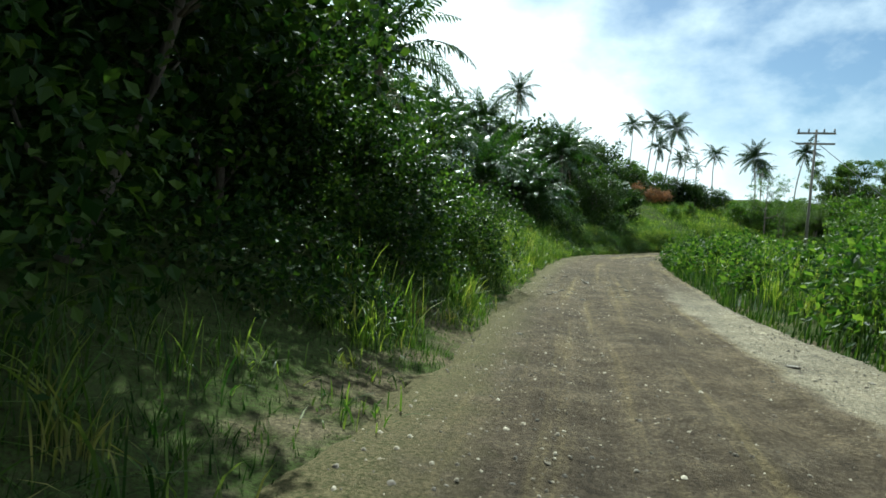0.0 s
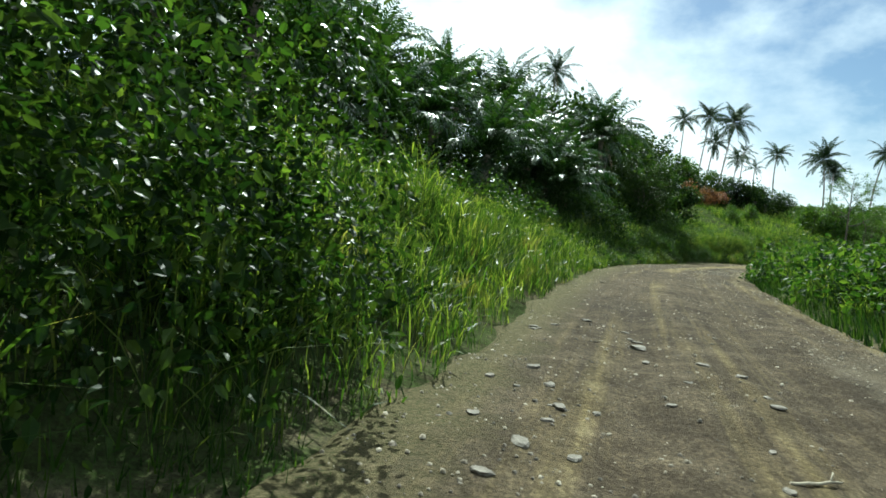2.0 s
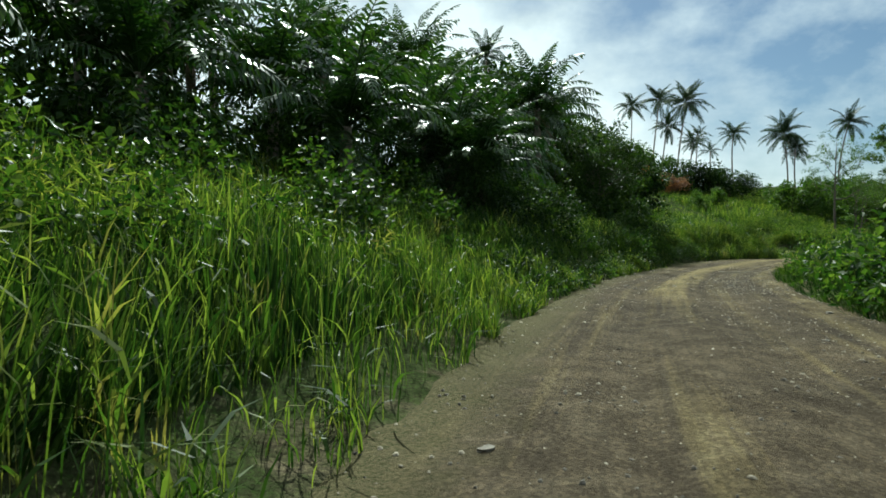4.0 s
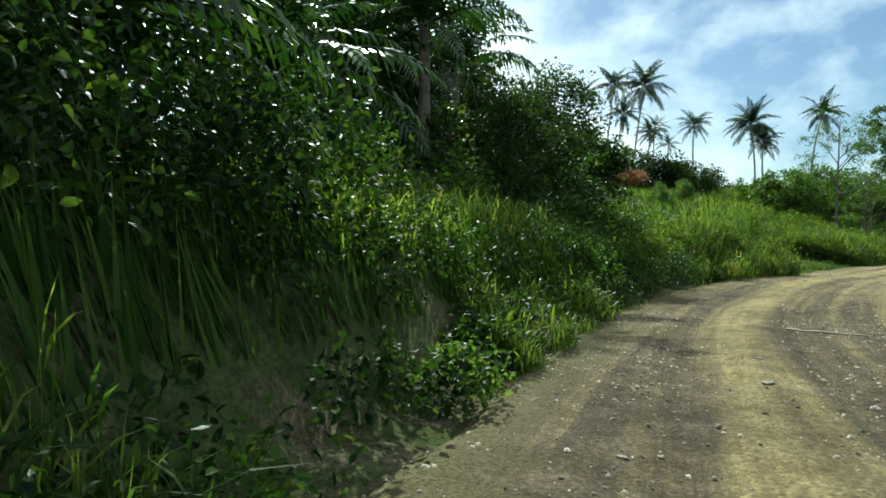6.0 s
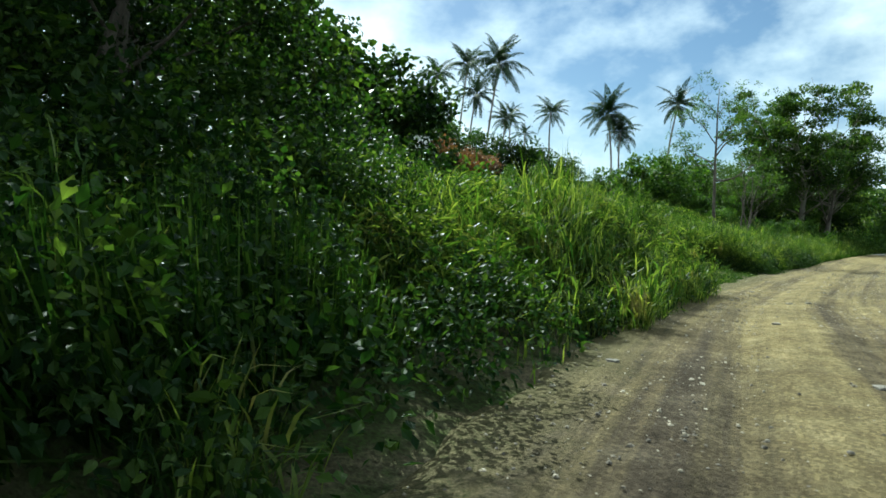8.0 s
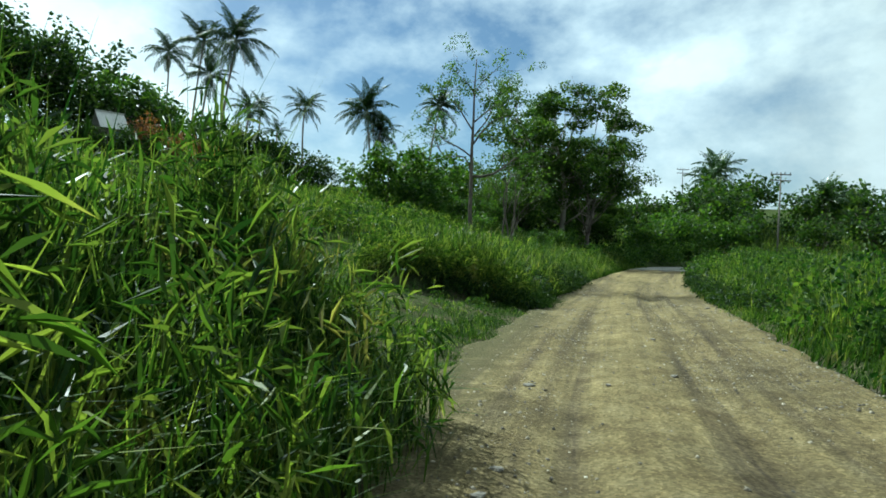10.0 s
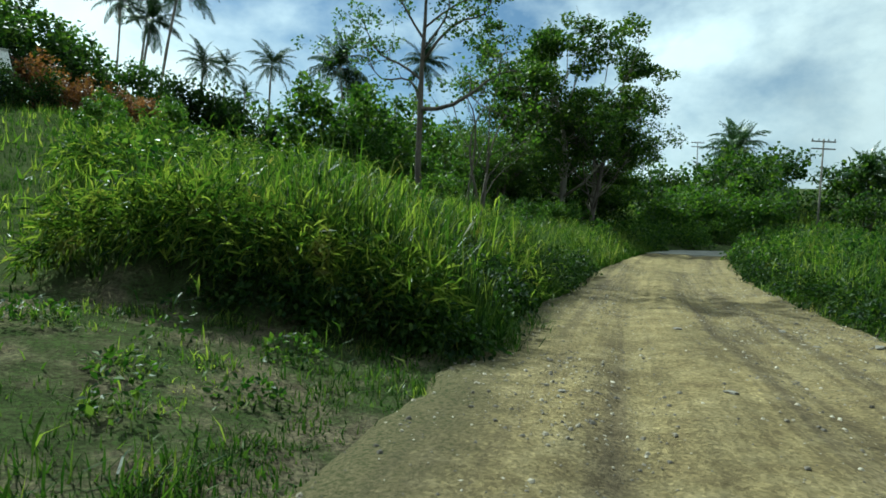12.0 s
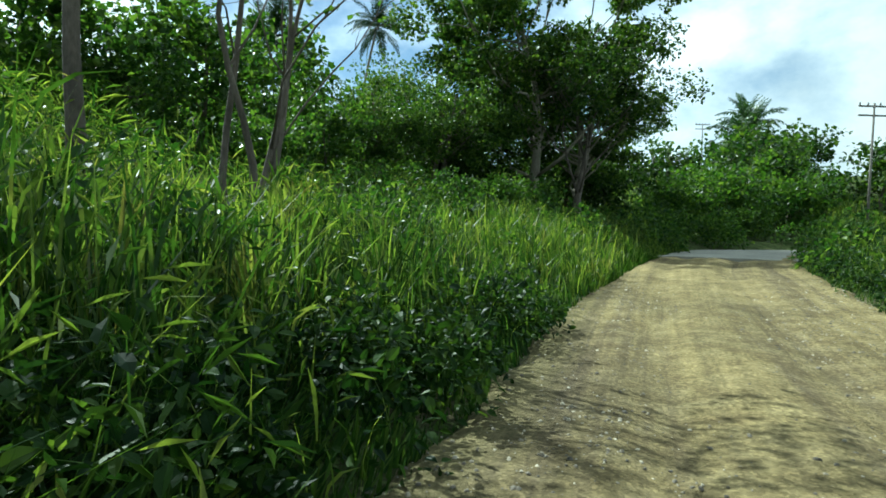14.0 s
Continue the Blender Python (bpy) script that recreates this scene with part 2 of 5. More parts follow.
def road_material():
    """Packed earth and gravel: grey-brown at the far end of the line, yellower further on, paler wheel tracks by their offset stored in the mesh."""
    m, nt, out = material("dirt_road")
    geo = nt.nodes.new("ShaderNodeNewGeometry")
    uv = nt.nodes.new("ShaderNodeUVMap")
    uv.uv_map = "along"
    sep = nt.nodes.new("ShaderNodeSeparateXYZ")
    nt.links.new(uv.outputs[0], sep.inputs[0])
    big = nod(nt, "ShaderNodeTexNoise", Scale=0.35, Detail=6.0, Roughness=0.62)
    mid = nod(nt, "ShaderNodeTexNoise", Scale=2.2, Detail=8.0, Roughness=0.7)
    fine = nod(nt, "ShaderNodeTexNoise", Scale=28.0, Detail=6.0, Roughness=0.75)
    vor = nod(nt, "ShaderNodeTexVoronoi", Scale=34.0, Randomness=1.0)
    for t in (big, mid, fine, vor):
        nt.links.new(geo.outputs["Position"], t.inputs["Vector"])
    # streaks that run along the road
    st = nt.nodes.new("ShaderNodeMapping")
    st.inputs["Scale"].default_value = (0.07, 2.2, 1.0)
    nt.links.new(uv.outputs[0], st.inputs["Vector"])
    streak = nod(nt, "ShaderNodeTexNoise", Scale=1.0, Detail=7.0, Roughness=0.65)
    nt.links.new(st.outputs[0], streak.inputs["Vector"])
    grey = ramp(nt, mid.outputs[0], [(0.28, (0.066, 0.053, 0.038)), (0.5, (0.118, 0.096, 0.068)), (0.72, (0.195, 0.163, 0.116))])
    sand = ramp(nt, mid.outputs[0], [(0.28, (0.175, 0.138, 0.074)), (0.5, (0.285, 0.234, 0.122)), (0.72, (0.41, 0.345, 0.192))])
    al = nt.nodes.new("ShaderNodeMapRange")
    for key, value in (("From Min", 50.0), ("From Max", 90.0), ("To Min", 0.0), ("To Max", 0.24)):
        al.inputs[key].default_value = value
    nt.links.new(sep.outputs[0], al.inputs["Value"])
    add = nt.nodes.new("ShaderNodeMath")
    add.operation = "ADD"
    nt.links.new(streak.outputs[0], add.inputs[0])
    nt.links.new(al.outputs[0], add.inputs[1])
    # the pale sandy strip between the wheel tracks, which wanders a little
    wan = nt.nodes.new("ShaderNodeMapping")
    wan.inputs["Scale"].default_value = (0.12, 0.0, 0.0)
    nt.links.new(uv.outputs[0], wan.inputs["Vector"])
    wn = nod(nt, "ShaderNodeTexNoise", Scale=1.0, Detail=4.0)
    nt.links.new(wan.outputs[0], wn.inputs["Vector"])
    off = nt.nodes.new("ShaderNodeMath")
    off.operation = "MULTIPLY_ADD"
    nt.links.new(wn.outputs[0], off.inputs[0])
    off.inputs[1].default_value, off.inputs[2].default_value = 1.1, -1.45
    dist = nt.nodes.new("ShaderNodeMath")
    dist.operation = "ADD"
    nt.links.new(sep.outputs[1], dist.inputs[0])
    nt.links.new(off.outputs[0], dist.inputs[1])
    ab = nt.nodes.new("ShaderNodeMath")
    ab.operation = "ABSOLUTE"
    nt.links.new(dist.outputs[0], ab.inputs[0])
    strip = nt.nodes.new("ShaderNodeMapRange")
    for key, value in (("From Min", 0.22), ("From Max", 0.62), ("To Min", 0.30), ("To Max", 0.0)):
        strip.inputs[key].default_value = value
    nt.links.new(ab.outputs[0], strip.inputs["Value"])
    add2 = nt.nodes.new("ShaderNodeMath")
    add2.operation = "ADD"
    nt.links.new(add.outputs[0], add2.inputs[0])
    sl = nt.nodes.new("ShaderNodeMapRange")
    for key, value in (("From Min", 38.0), ("From Max", 52.0), ("To Min", 0.12), ("To Max", 1.0)):
        sl.inputs[key].default_value = value
    nt.links.new(sep.outputs[0], sl.inputs["Value"])
    sm = nt.nodes.new("ShaderNodeMath")
    sm.operation = "MULTIPLY"
    nt.links.new(strip.outputs[0], sm.inputs[0])
    nt.links.new(sl.outputs[0], sm.inputs[1])
    pale = nt.nodes.new("ShaderNodeMapRange")
    for key, value in (("From Min", 2.9), ("From Max", 3.7), ("To Min", 0.0), ("To Max", 0.14)):
        pale.inputs[key].default_value = value
    nt.links.new(sep.outputs[1], pale.inputs["Value"])
    sp2 = nt.nodes.new("ShaderNodeMath")
    sp2.operation = "ADD"
    nt.links.new(sm.outputs[0], sp2.inputs[0])
    nt.links.new(pale.outputs[0], sp2.inputs[1])
    nt.links.new(sp2.outputs[0], add2.inputs[1])
    f = ramp(nt, add2.outputs[0], [(0.53, (0, 0, 0)), (0.80, (1, 1, 1))])
    col = mixed(nt, "MIX", f, grey, sand)
    # the smooth pale hard shoulder beside the first stretch
    sh_n = nt.nodes.new("ShaderNodeMath")
    sh_n.operation = "MULTIPLY_ADD"
    nt.links.new(big.outputs[0], sh_n.inputs[0])
    sh_n.inputs[1].default_value = 1.6
    nt.links.new(sep.outputs[1], sh_n.inputs[2])
    sh_a = nt.nodes.new("ShaderNodeMapRange")
    for key, value in (("From Min", 3.35), ("From Max", 3.6), ("To Min", 0.0), ("To Max", 0.9)):
        sh_a.inputs[key].default_value = value
    nt.links.new(sh_n.outputs[0], sh_a.inputs["Value"])
    sh_b = nt.nodes.new("ShaderNodeMapRange")
    for key, value in (("From Min", 17.0), ("From Max", 26.0), ("To Min", 1.0), ("To Max", 0.0)):
        sh_b.inputs[key].default_value = value
    nt.links.new(sep.outputs[0], sh_b.inputs["Value"])
    sh = nt.nodes.new("ShaderNodeMath")
    sh.operation = "MULTIPLY"
    nt.links.new(sh_a.outputs[0], sh.inputs[0])
    nt.links.new(sh_b.outputs[0], sh.inputs[1])
    col = mixed(nt, "MIX", sh.outputs[0], col, ramp(nt, mid.outputs[0], [(0.3, (0.24, 0.215, 0.165)), (0.7, (0.38, 0.345, 0.27))]))
    stain = ramp(nt, big.outputs[0], [(0.3, (0.5, 0.5, 0.52)), (0.7, (0.9, 0.88, 0.84))])
    col = mixed(nt, "MULTIPLY", 1.0, col, stain)
    peb = ramp(nt, vor.outputs["Color"], [(0.15, (0.5, 0.5, 0.5)), (0.6, (1.0, 1.0, 1.0)), (0.9, (1.6, 1.58, 1.5))])
    col = mixed(nt, "MULTIPLY", 0.6, col, peb)
    grain = ramp(nt, fine.outputs[0], [(0.3, (0.62, 0.62, 0.62)), (0.7, (1.3, 1.3, 1.3))])
    col = mixed(nt, "MULTIPLY", 0.5, col, grain)
    # long drag marks of wheels, lighter and darker
    dm = nt.nodes.new("ShaderNodeMapping")
    dm.inputs["Scale"].default_value = (0.16, 5.5, 1.0)
    nt.links.new(uv.outputs[0], dm.inputs["Vector"])
    drag = nod(nt, "ShaderNodeTexNoise", Scale=1.0, Detail=6.0, Roughness=0.7)
    nt.links.new(dm.outputs[0], drag.inputs["Vector"])
    col = mixed(nt, "MULTIPLY", 1.0, col, ramp(nt, drag.outputs[0], [(0.3, (0.74, 0.74, 0.75)), (0.7, (1.22, 1.20, 1.13))]))
    # the verge, where soil and turf creep over the packed earth
    vg = nt.nodes.new("ShaderNodeMath")
    vg.operation = "MULTIPLY_ADD"
    nt.links.new(mid.outputs[0], vg.inputs[0])
    vg.inputs[1].default_value = 1.5
    nt.links.new(sep.outputs[1], vg.inputs[2])
    vr = nt.nodes.new("ShaderNodeMapRange")
    for key, value in (("From Min", -0.65), ("From Max", 0.15), ("To Min", 1.0), ("To Max", 0.0)):
        vr.inputs[key].default_value = value
    nt.links.new(vg.outputs[0], vr.inputs["Value"])
    verge = ramp(nt, fine.outputs[0], [(0.35, (0.04, 0.05, 0.018)), (0.5, (0.10, 0.088, 0.045)), (0.7, (0.19, 0.16, 0.09))])
    col = mixed(nt, "MIX", vr.outputs[0], col, verge)
    b = nod(nt, "ShaderNodeBsdfPrincipled", Roughness=0.95)
    b.inputs["Specular IOR Level"].default_value = 0.04
    nt.links.new(col, b.inputs["Base Color"])
    bp = nod(nt, "ShaderNodeBump", Strength=0.8, Distance=0.05)
    nt.links.new(fine.outputs[0], bp.inputs["Height"])
    bp2 = nod(nt, "ShaderNodeBump", Strength=0.5, Distance=0.10)
    nt.links.new(mid.outputs[0], bp2.inputs["Height"])
    nt.links.new(bp2.outputs[0], bp.inputs["Normal"])
    nt.links.new(bp.outputs[0], b.inputs["Normal"])
    nt.links.new(b.outputs[0], out.inputs["Surface"])
    return m


def ground_material():
    m, nt, out = material("soil_and_turf")
    geo = nt.nodes.new("ShaderNodeNewGeometry")
    big = nod(nt, "ShaderNodeTexNoise", Scale=1.0, Detail=8.0, Roughness=0.7)
    mid = nod(nt, "ShaderNodeTexNoise", Scale=3.0, Detail=7.0, Roughness=0.7)
    fine = nod(nt, "ShaderNodeTexNoise", Scale=26.0, Detail=5.0, Roughness=0.75)
    for t in (big, mid, fine):
        nt.links.new(geo.outputs["Position"], t.inputs["Vector"])
    soil = ramp(nt, mid.outputs[0], [(0.3, (0.056, 0.049, 0.031)), (0.7, (0.175, 0.15, 0.098))])
    turf = ramp(nt, mid.outputs[0], [(0.3, (0.022, 0.038, 0.012)), (0.7, (0.05, 0.08, 0.022))])
    bare = nt.nodes.new("ShaderNodeAttribute")
    bare.attribute_name = "bare"
    less = nt.nodes.new("ShaderNodeMath")
    less.operation = "MULTIPLY_ADD"
    nt.links.new(bare.outputs["Fac"], less.inputs[0])
    less.inputs[1].default_value = -0.13
    nt.links.new(big.outputs[0], less.inputs[2])
    f = ramp(nt, less.outputs[0], [(0.26, (0, 0, 0)), (0.40, (1, 1, 1))])
    f2 = ramp(nt, fine.outputs[0], [(0.35, (0.25, 0.25, 0.25)), (0.65, (1, 1, 1))])
    f = mixed(nt, "MULTIPLY", 0.6, f, f2)
    col = mixed(nt, "MIX", f, soil, turf)
    col = mixed(nt, "MULTIPLY", 1.0, col, ramp(nt, fine.outputs[0], [(0.32, (0.35, 0.35, 0.35)), (0.5, (0.9, 0.9, 0.9)), (0.68, (1.7, 1.65, 1.5))]))
    b = nod(nt, "ShaderNodeBsdfPrincipled", Roughness=0.95)
    b.inputs["Specular IOR Level"].default_value = 0.0
    nt.links.new(col, b.inputs["Base Color"])
    bp = nod(nt, "ShaderNodeBump", Strength=0.8, Distance=0.06)
    nt.links.new(fine.outputs[0], bp.inputs["Height"])
    nt.links.new(bp.outputs[0], b.inputs["Normal"])
    nt.links.new(b.outputs[0], out.inputs["Surface"])
    return m


M_ASPHALT = rough_material("worn_asphalt", [(0.3, (0.17, 0.16, 0.135)), (0.6, (0.25, 0.237, 0.20)), (0.8, (0.33, 0.31, 0.265))], 0.5, 30.0, 0.4, 0.95, 0.01)
M_GRAVEL, M_ROAD, M_GROUND = gravel_material(), road_material(), ground_material()


# ---- the line of the road ----
LINE = [(-3.6, -15, -1.34), (0, 0, -1.45), (1.45, 6.5, -1.53), (2.8, 13.7, -1.6), (4.3, 20.7, -1.55), (6.0, 28.0, -1.41), (8.4, 36.8, -1.26),
        (11.35, 45.5, -1.23), (14.6, 53.1, -1.30), (18.1, 59.5, -1.25), (22.8, 65.25, -1.09), (27.0, 69.9, -1.05), (31.0, 73.9, -1.17),
        (35.5, 77.8, -1.14), (40.9, 82.25, -1.02), (46.6, 86.85, -1.02), (52.6, 91.4, -0.95), (59.3, 96.2, -0.6), (66.4, 100.6, -0.3), (74.2, 103.7, -0.12),
        (84.0, 104.0, -0.1), (97.0, 100.5, -0.1), (115.0, 92.0, 0.0), (140.0, 76.0, 0.0)]
EDGE_L, EDGE_R = -1.55, 3.95


def glide(points, step):
    """A smooth line through the points, at even steps."""
    p = np.array(points, float)
    p = np.vstack([2 * p[0] - p[1], p, 2 * p[-1] - p[-2]])
    out = []
    for i in range(1, len(p) - 2):
        u = np.linspace(0, 1, 24, endpoint=False)[:, None]
        out.append(0.5 * (2 * p[i] + (p[i + 1] - p[i - 1]) * u + (2 * p[i - 1] - 5 * p[i] + 4 * p[i + 1] - p[i + 2]) * u**2 + (3 * p[i] - p[i - 1] - 3 * p[i + 1] + p[i + 2]) * u**3))
    q = np.vstack(out + [p[-2:-1]])
    s = np.r_[0, np.cumsum(np.linalg.norm(np.diff(q[:, :2], axis=0), axis=1))]
    at = np.arange(0, s[-1], step)
    return at - 15.4, np.stack([np.interp(at, s, q[:, k]) for k in range(3)], 1)


LS, LP = glide(LINE, 0.5)
LD = np.gradient(LP[:, :2], axis=0)
LD /= np.linalg.norm(LD, axis=1, keepdims=True)
LN = np.stack([LD[:, 1], -LD[:, 0]], 1)          # to the right of the line


def smooth(a, b, v):
    u = np.clip((v - a) / (b - a), 0, 1)
    return u * u * (3 - 2 * u)


def edge_left(s):
    """How far to the right of the line the road's left edge lies: the road narrows towards the junction."""
    return EDGE_L + 0.25 * smooth(101, 107, s) + 0.6 * smooth(110, 122, s)


def along(xy):
    """For places: metres along the line, metres to its right, the road's height there."""
    xy = np.atleast_2d(np.asarray(xy, float))[:, :2]
    s, n, z = (np.empty(len(xy)) for _ in range(3))
    for a in range(0, len(xy), 20000):
        c = xy[a:a + 20000]
        i = ((c[:, None, :] - LP[None, ::2, :2]) ** 2).sum(-1).argmin(1) * 2
        r = c - LP[i, :2]
        f = (r * LD[i]).sum(1)
        s[a:a + 20000] = LS[i] + np.clip(f, -1, 1)
        side = (r * LN[i]).sum(1)
        n[a:a + 20000] = np.sign(side + 1e-9) * np.maximum(np.abs(side), np.linalg.norm(r, axis=1) * (np.abs(f) > 1.2))
        z[a:a + 20000] = np.interp(LS[i] + np.clip(f, -1, 1), LS, LP[:, 2])
    return s, n, z


def waves(x, y, seed=0):
    """Soft uneven ground: a few crossing waves, about -1 to 1."""
    r = np.random.RandomState(seed)
    v = 0
    for k in range(7):
        a, f, ph = r.uniform(0, 6.28), 0.7 * 1.45**k, r.uniform(0, 6.28)
        v = v + np.sin((x * np.cos(a) + y * np.sin(a)) * f + ph + 0.8 * np.sin((x * np.sin(a) - y * np.cos(a)) * f * 0.6)) / 1.3**k
    return v / 3.2


def clearing(x, y):
    """1 inside the trampled strip that runs up to the hut, 0 outside."""
    mid = 33.5 + 0.03 * (y - 80)
    half = 3.1 + np.clip((y - 90) * 0.04, 0, 1.5)
    strip = 1 - smooth(0.75, 1.25, np.abs(x - mid) / half)
    # it widens to the road in front of the grassy mound
    before = smooth(-0.5, 0.4, (36.0 - x) * 0.636 + (87.4 - y) * 0.771) * smooth(-0.6, 0.4, (y - 77.8) * 0.773 - (x - 35.5) * 0.635) * smooth(32.5, 33.5, x)
    return np.maximum(strip, before) * smooth(72, 77, y) * (1 - smooth(122, 132, y))


def worn(x, y):
    """Where feet and wheels have bared the soil of that strip."""
    return clearing(x, y) * (1 - smooth(85, 92, y))


def terrain(x, y, parts=None):
    x, y = np.asarray(x, float), np.asarray(y, float)
    s, n, zr = parts if parts is not None else along(np.stack([x.ravel(), y.ravel()], 1))
    s, n, zr, x, y = (np.ravel(v) for v in (s, n, zr, x, y))
    left_edge = edge_left(s)
    d = np.maximum(left_edge - 0.2 - n, 0)
    steep = 0.34 - 0.03 * smooth(88, 93, s) * (1 - smooth(100, 108, s)) - 0.2 * smooth(122, 140, s)
    c = clearing(x, y)
    cut = (0.15 + 0.6 * smooth(15, 21, s) * (1 - smooth(34, 44, s)) + (1.0 - 0.5 * (1 - smooth(66, 75, s))) * smooth(44, 54, s) * (1 - 0.4 * smooth(84, 90, s)) * (1 - 0.6 * smooth(101, 109, s))) * (1 - c)
    steep = (steep - 0.125 * cut) * (1 - c) + 0.13 * c
    knee = 7.5
    face = 0.7 * smooth(43, 49, s) * (1 - smooth(60, 67, s)) + 0.15 * smooth(93, 96, s) * (1 - smooth(99, 104, s)) * (1 - c)
    bank = steep * (np.minimum(d, knee) - 0.9 * (1 - np.exp(-d / 0.9)) * (1 - c)) + cut * smooth(0.15, 1.9, d) + face * smooth(0.35, 1.15, d) + 0.185 * np.maximum(d - knee, 0) * (1 - smooth(60, 160, d) * 0.55)
    bank += c * 0.2 * knee * smooth(5, 30, d)
    e = np.maximum(n - EDGE_R - 0.3, 0)
    right = 0.55 * smooth(0, 3.0, e) * (0.8 + 0.2 * smooth(60, 90, s)) - 0.5 * smooth(6, 30, e)
    far = smooth(8, 40, e)
    base = zr * (1 - far) + -0.7 * far
    out = np.where((n < left_edge - 0.2) | (n > EDGE_R + 0.3), 1.0, 0.0)
    bump = waves(x, y, 3) * (0.05 + 0.15 * smooth(0.5, 4, d + e) + 0.35 * smooth(12, 40, d + e)) * out
    z = base + bank + right + bump
    z = z - 0.16 * (1 - out) * smooth(0, 0.5, np.minimum(n - left_edge + 0.2, EDGE_R + 0.3 - n))
    return np.minimum(z, 17 + 0.02 * z)


def at_ground(x, y):
    return float(terrain(np.array([x]), np.array([y]))[0])


def off_line(s, n):
    """Places at s metres along the line and n metres to its right."""
    c = np.stack([np.interp(s, LS, LP[:, k]) for k in range(2)], 1)
    r = np.stack([np.interp(s, LS, LN[:, k]) for k in range(2)], 1)
    return c + r * np.asarray(n)[:, None]


# ---- mesh helpers ----
def mesh_of(name, verts, faces, mat, smooth_faces=False):
    """A mesh from arrays: verts (n,3); faces a list of index arrays, each (k,3) or (k,4)."""
    me = bpy.data.meshes.new(name)
    faces = [np.asarray(f, np.int32) for f in (faces if isinstance(faces, list) else [faces]) if len(f)]
    loops = np.concatenate([f.ravel() for f in faces])
    sizes = np.concatenate([np.full(len(f), f.shape[1], np.int32) for f in faces])
    me.vertices.add(len(verts))
    me.vertices.foreach_set("co", np.asarray(verts, np.float32).ravel())
    me.loops.add(len(loops))
    me.loops.foreach_set("vertex_index", loops)
    me.polygons.add(len(sizes))
    me.polygons.foreach_set("loop_start", np.r_[0, np.cumsum(sizes)[:-1]].astype(np.int32))
    me.polygons.foreach_set("loop_total", sizes)
    me.polygons.foreach_set("use_smooth", np.full(len(sizes), smooth_faces))
    me.update(calc_edges=True)
    me.materials.append(mat)
    return me


def part(name, me, parent, label=""):
    ob = new(name, me)
    ob.parent = parent
    if label:
        ob["label"] = label
    return ob


class Build:
    """Gathers tubes and boxes into one mesh."""

    def __init__(self):
        self.v, self.q, self.t, self.n = [], [], [], 0

    def tube(self, pts, rad, sides=6):
        pts, rad = np.asarray(pts, float), np.asarray(rad, float)
        d = np.gradient(pts, axis=0)
        d /= np.linalg.norm(d, axis=1, keepdims=True) + 1e-9
        up = np.where(np.abs(d[:, 2:3]) > 0.95, (1.0, 0, 0), (0, 0, 1.0))
        a = np.cross(d, up)
        a /= np.linalg.norm(a, axis=1, keepdims=True) + 1e-9
        b = np.cross(d, a)
        th = np.linspace(0, 2 * np.pi, sides, endpoint=False)
        ring = pts[:, None] + rad[:, None, None] * (np.cos(th)[None, :, None] * a[:, None] + np.sin(th)[None, :, None] * b[:, None])
        k = len(pts)
        i, j = np.meshgrid(np.arange(k - 1), np.arange(sides), indexing="ij")
        i, j = i.ravel(), j.ravel()
        q = np.stack([i * sides + j, i * sides + (j + 1) % sides, (i + 1) * sides + (j + 1) % sides, (i + 1) * sides + j], 1) + self.n
        caps = [[self.n + (k - 1) * sides + c for c in (0, m, m + 1)] for m in range(1, sides - 1)] + [[self.n + c for c in (0, m + 1, m)] for m in range(1, sides - 1)]
        self.v.append(ring.reshape(-1, 3))
        self.q.append(q)
        self.t.append(np.array(caps))
        self.n += k * sides
        return self

    def box(self, lo, hi, turn=None):
        lo, hi = np.array(lo, float), np.array(hi, float)
        c = np.array([[x, y, z] for z in (0, 1) for y in (0, 1) for x in (0, 1)]) * (hi - lo) + lo
        if turn is not None:
            c = np.array([turn @ Vector(p) for p in c])
        self.v.append(c)
        self.q.append(np.array([[0, 2, 3, 1], [4, 5, 7, 6], [0, 1, 5, 4], [2, 6, 7, 3], [0, 4, 6, 2], [1, 3, 7, 5]]) + self.n)
        self.n += 8
        return self

    def mesh(self, name, mat, soft=True):
        return mesh_of(name, np.vstack(self.v), [np.vstack(self.q)] + ([np.vstack(self.t)] if self.t else []), mat, soft)


def blade_mesh(name, root, height, width, lean, mat, levels=3, seed=0):
    """Grass: each blade a tapering ribbon that bends over to one side."""
    r = np.random.RandomState(seed)
    k = len(root)
    az = r.uniform(0, 2 * np.pi, k)
    go = np.stack([np.cos(az), np.sin(az), np.zeros(k)], 1)
    tw = az + np.pi / 2 + r.normal(0, 0.7, k)
    side = np.stack([np.cos(tw), np.sin(tw), np.zeros(k)], 1)
    rows = []
    for u in np.linspace(0, 1, levels + 1)[:-1]:
        mid = root + go * (lean * height * u**2)[:, None] + np.array([0, 0, 1.0]) * (height * (u - 0.42 * lean * u**2.5))[:, None]
        w = (width * (0.22 + 0.55 * (levels == 1) + 1.45 * u) * (1 - u) ** 0.6 * 0.8)[:, None]
        rows += [mid - side * w, mid + side * w]
    tip = root + go * (lean * height)[:, None] + np.array([0, 0, 1.0]) * (height * (1 - 0.42 * lean))[:, None]
    m = 2 * levels + 1
    v = np.stack(rows + [tip], 1).reshape(-1, 3)
    base = np.arange(k)[:, None] * m
    quads = [base + np.array([2 * i, 2 * i + 1, 2 * i + 3, 2 * i + 2]) for i in range(levels - 1)]
    tris = base + np.array([m - 3, m - 2, m - 1])
    return mesh_of(name, v, quads + [tris], mat)


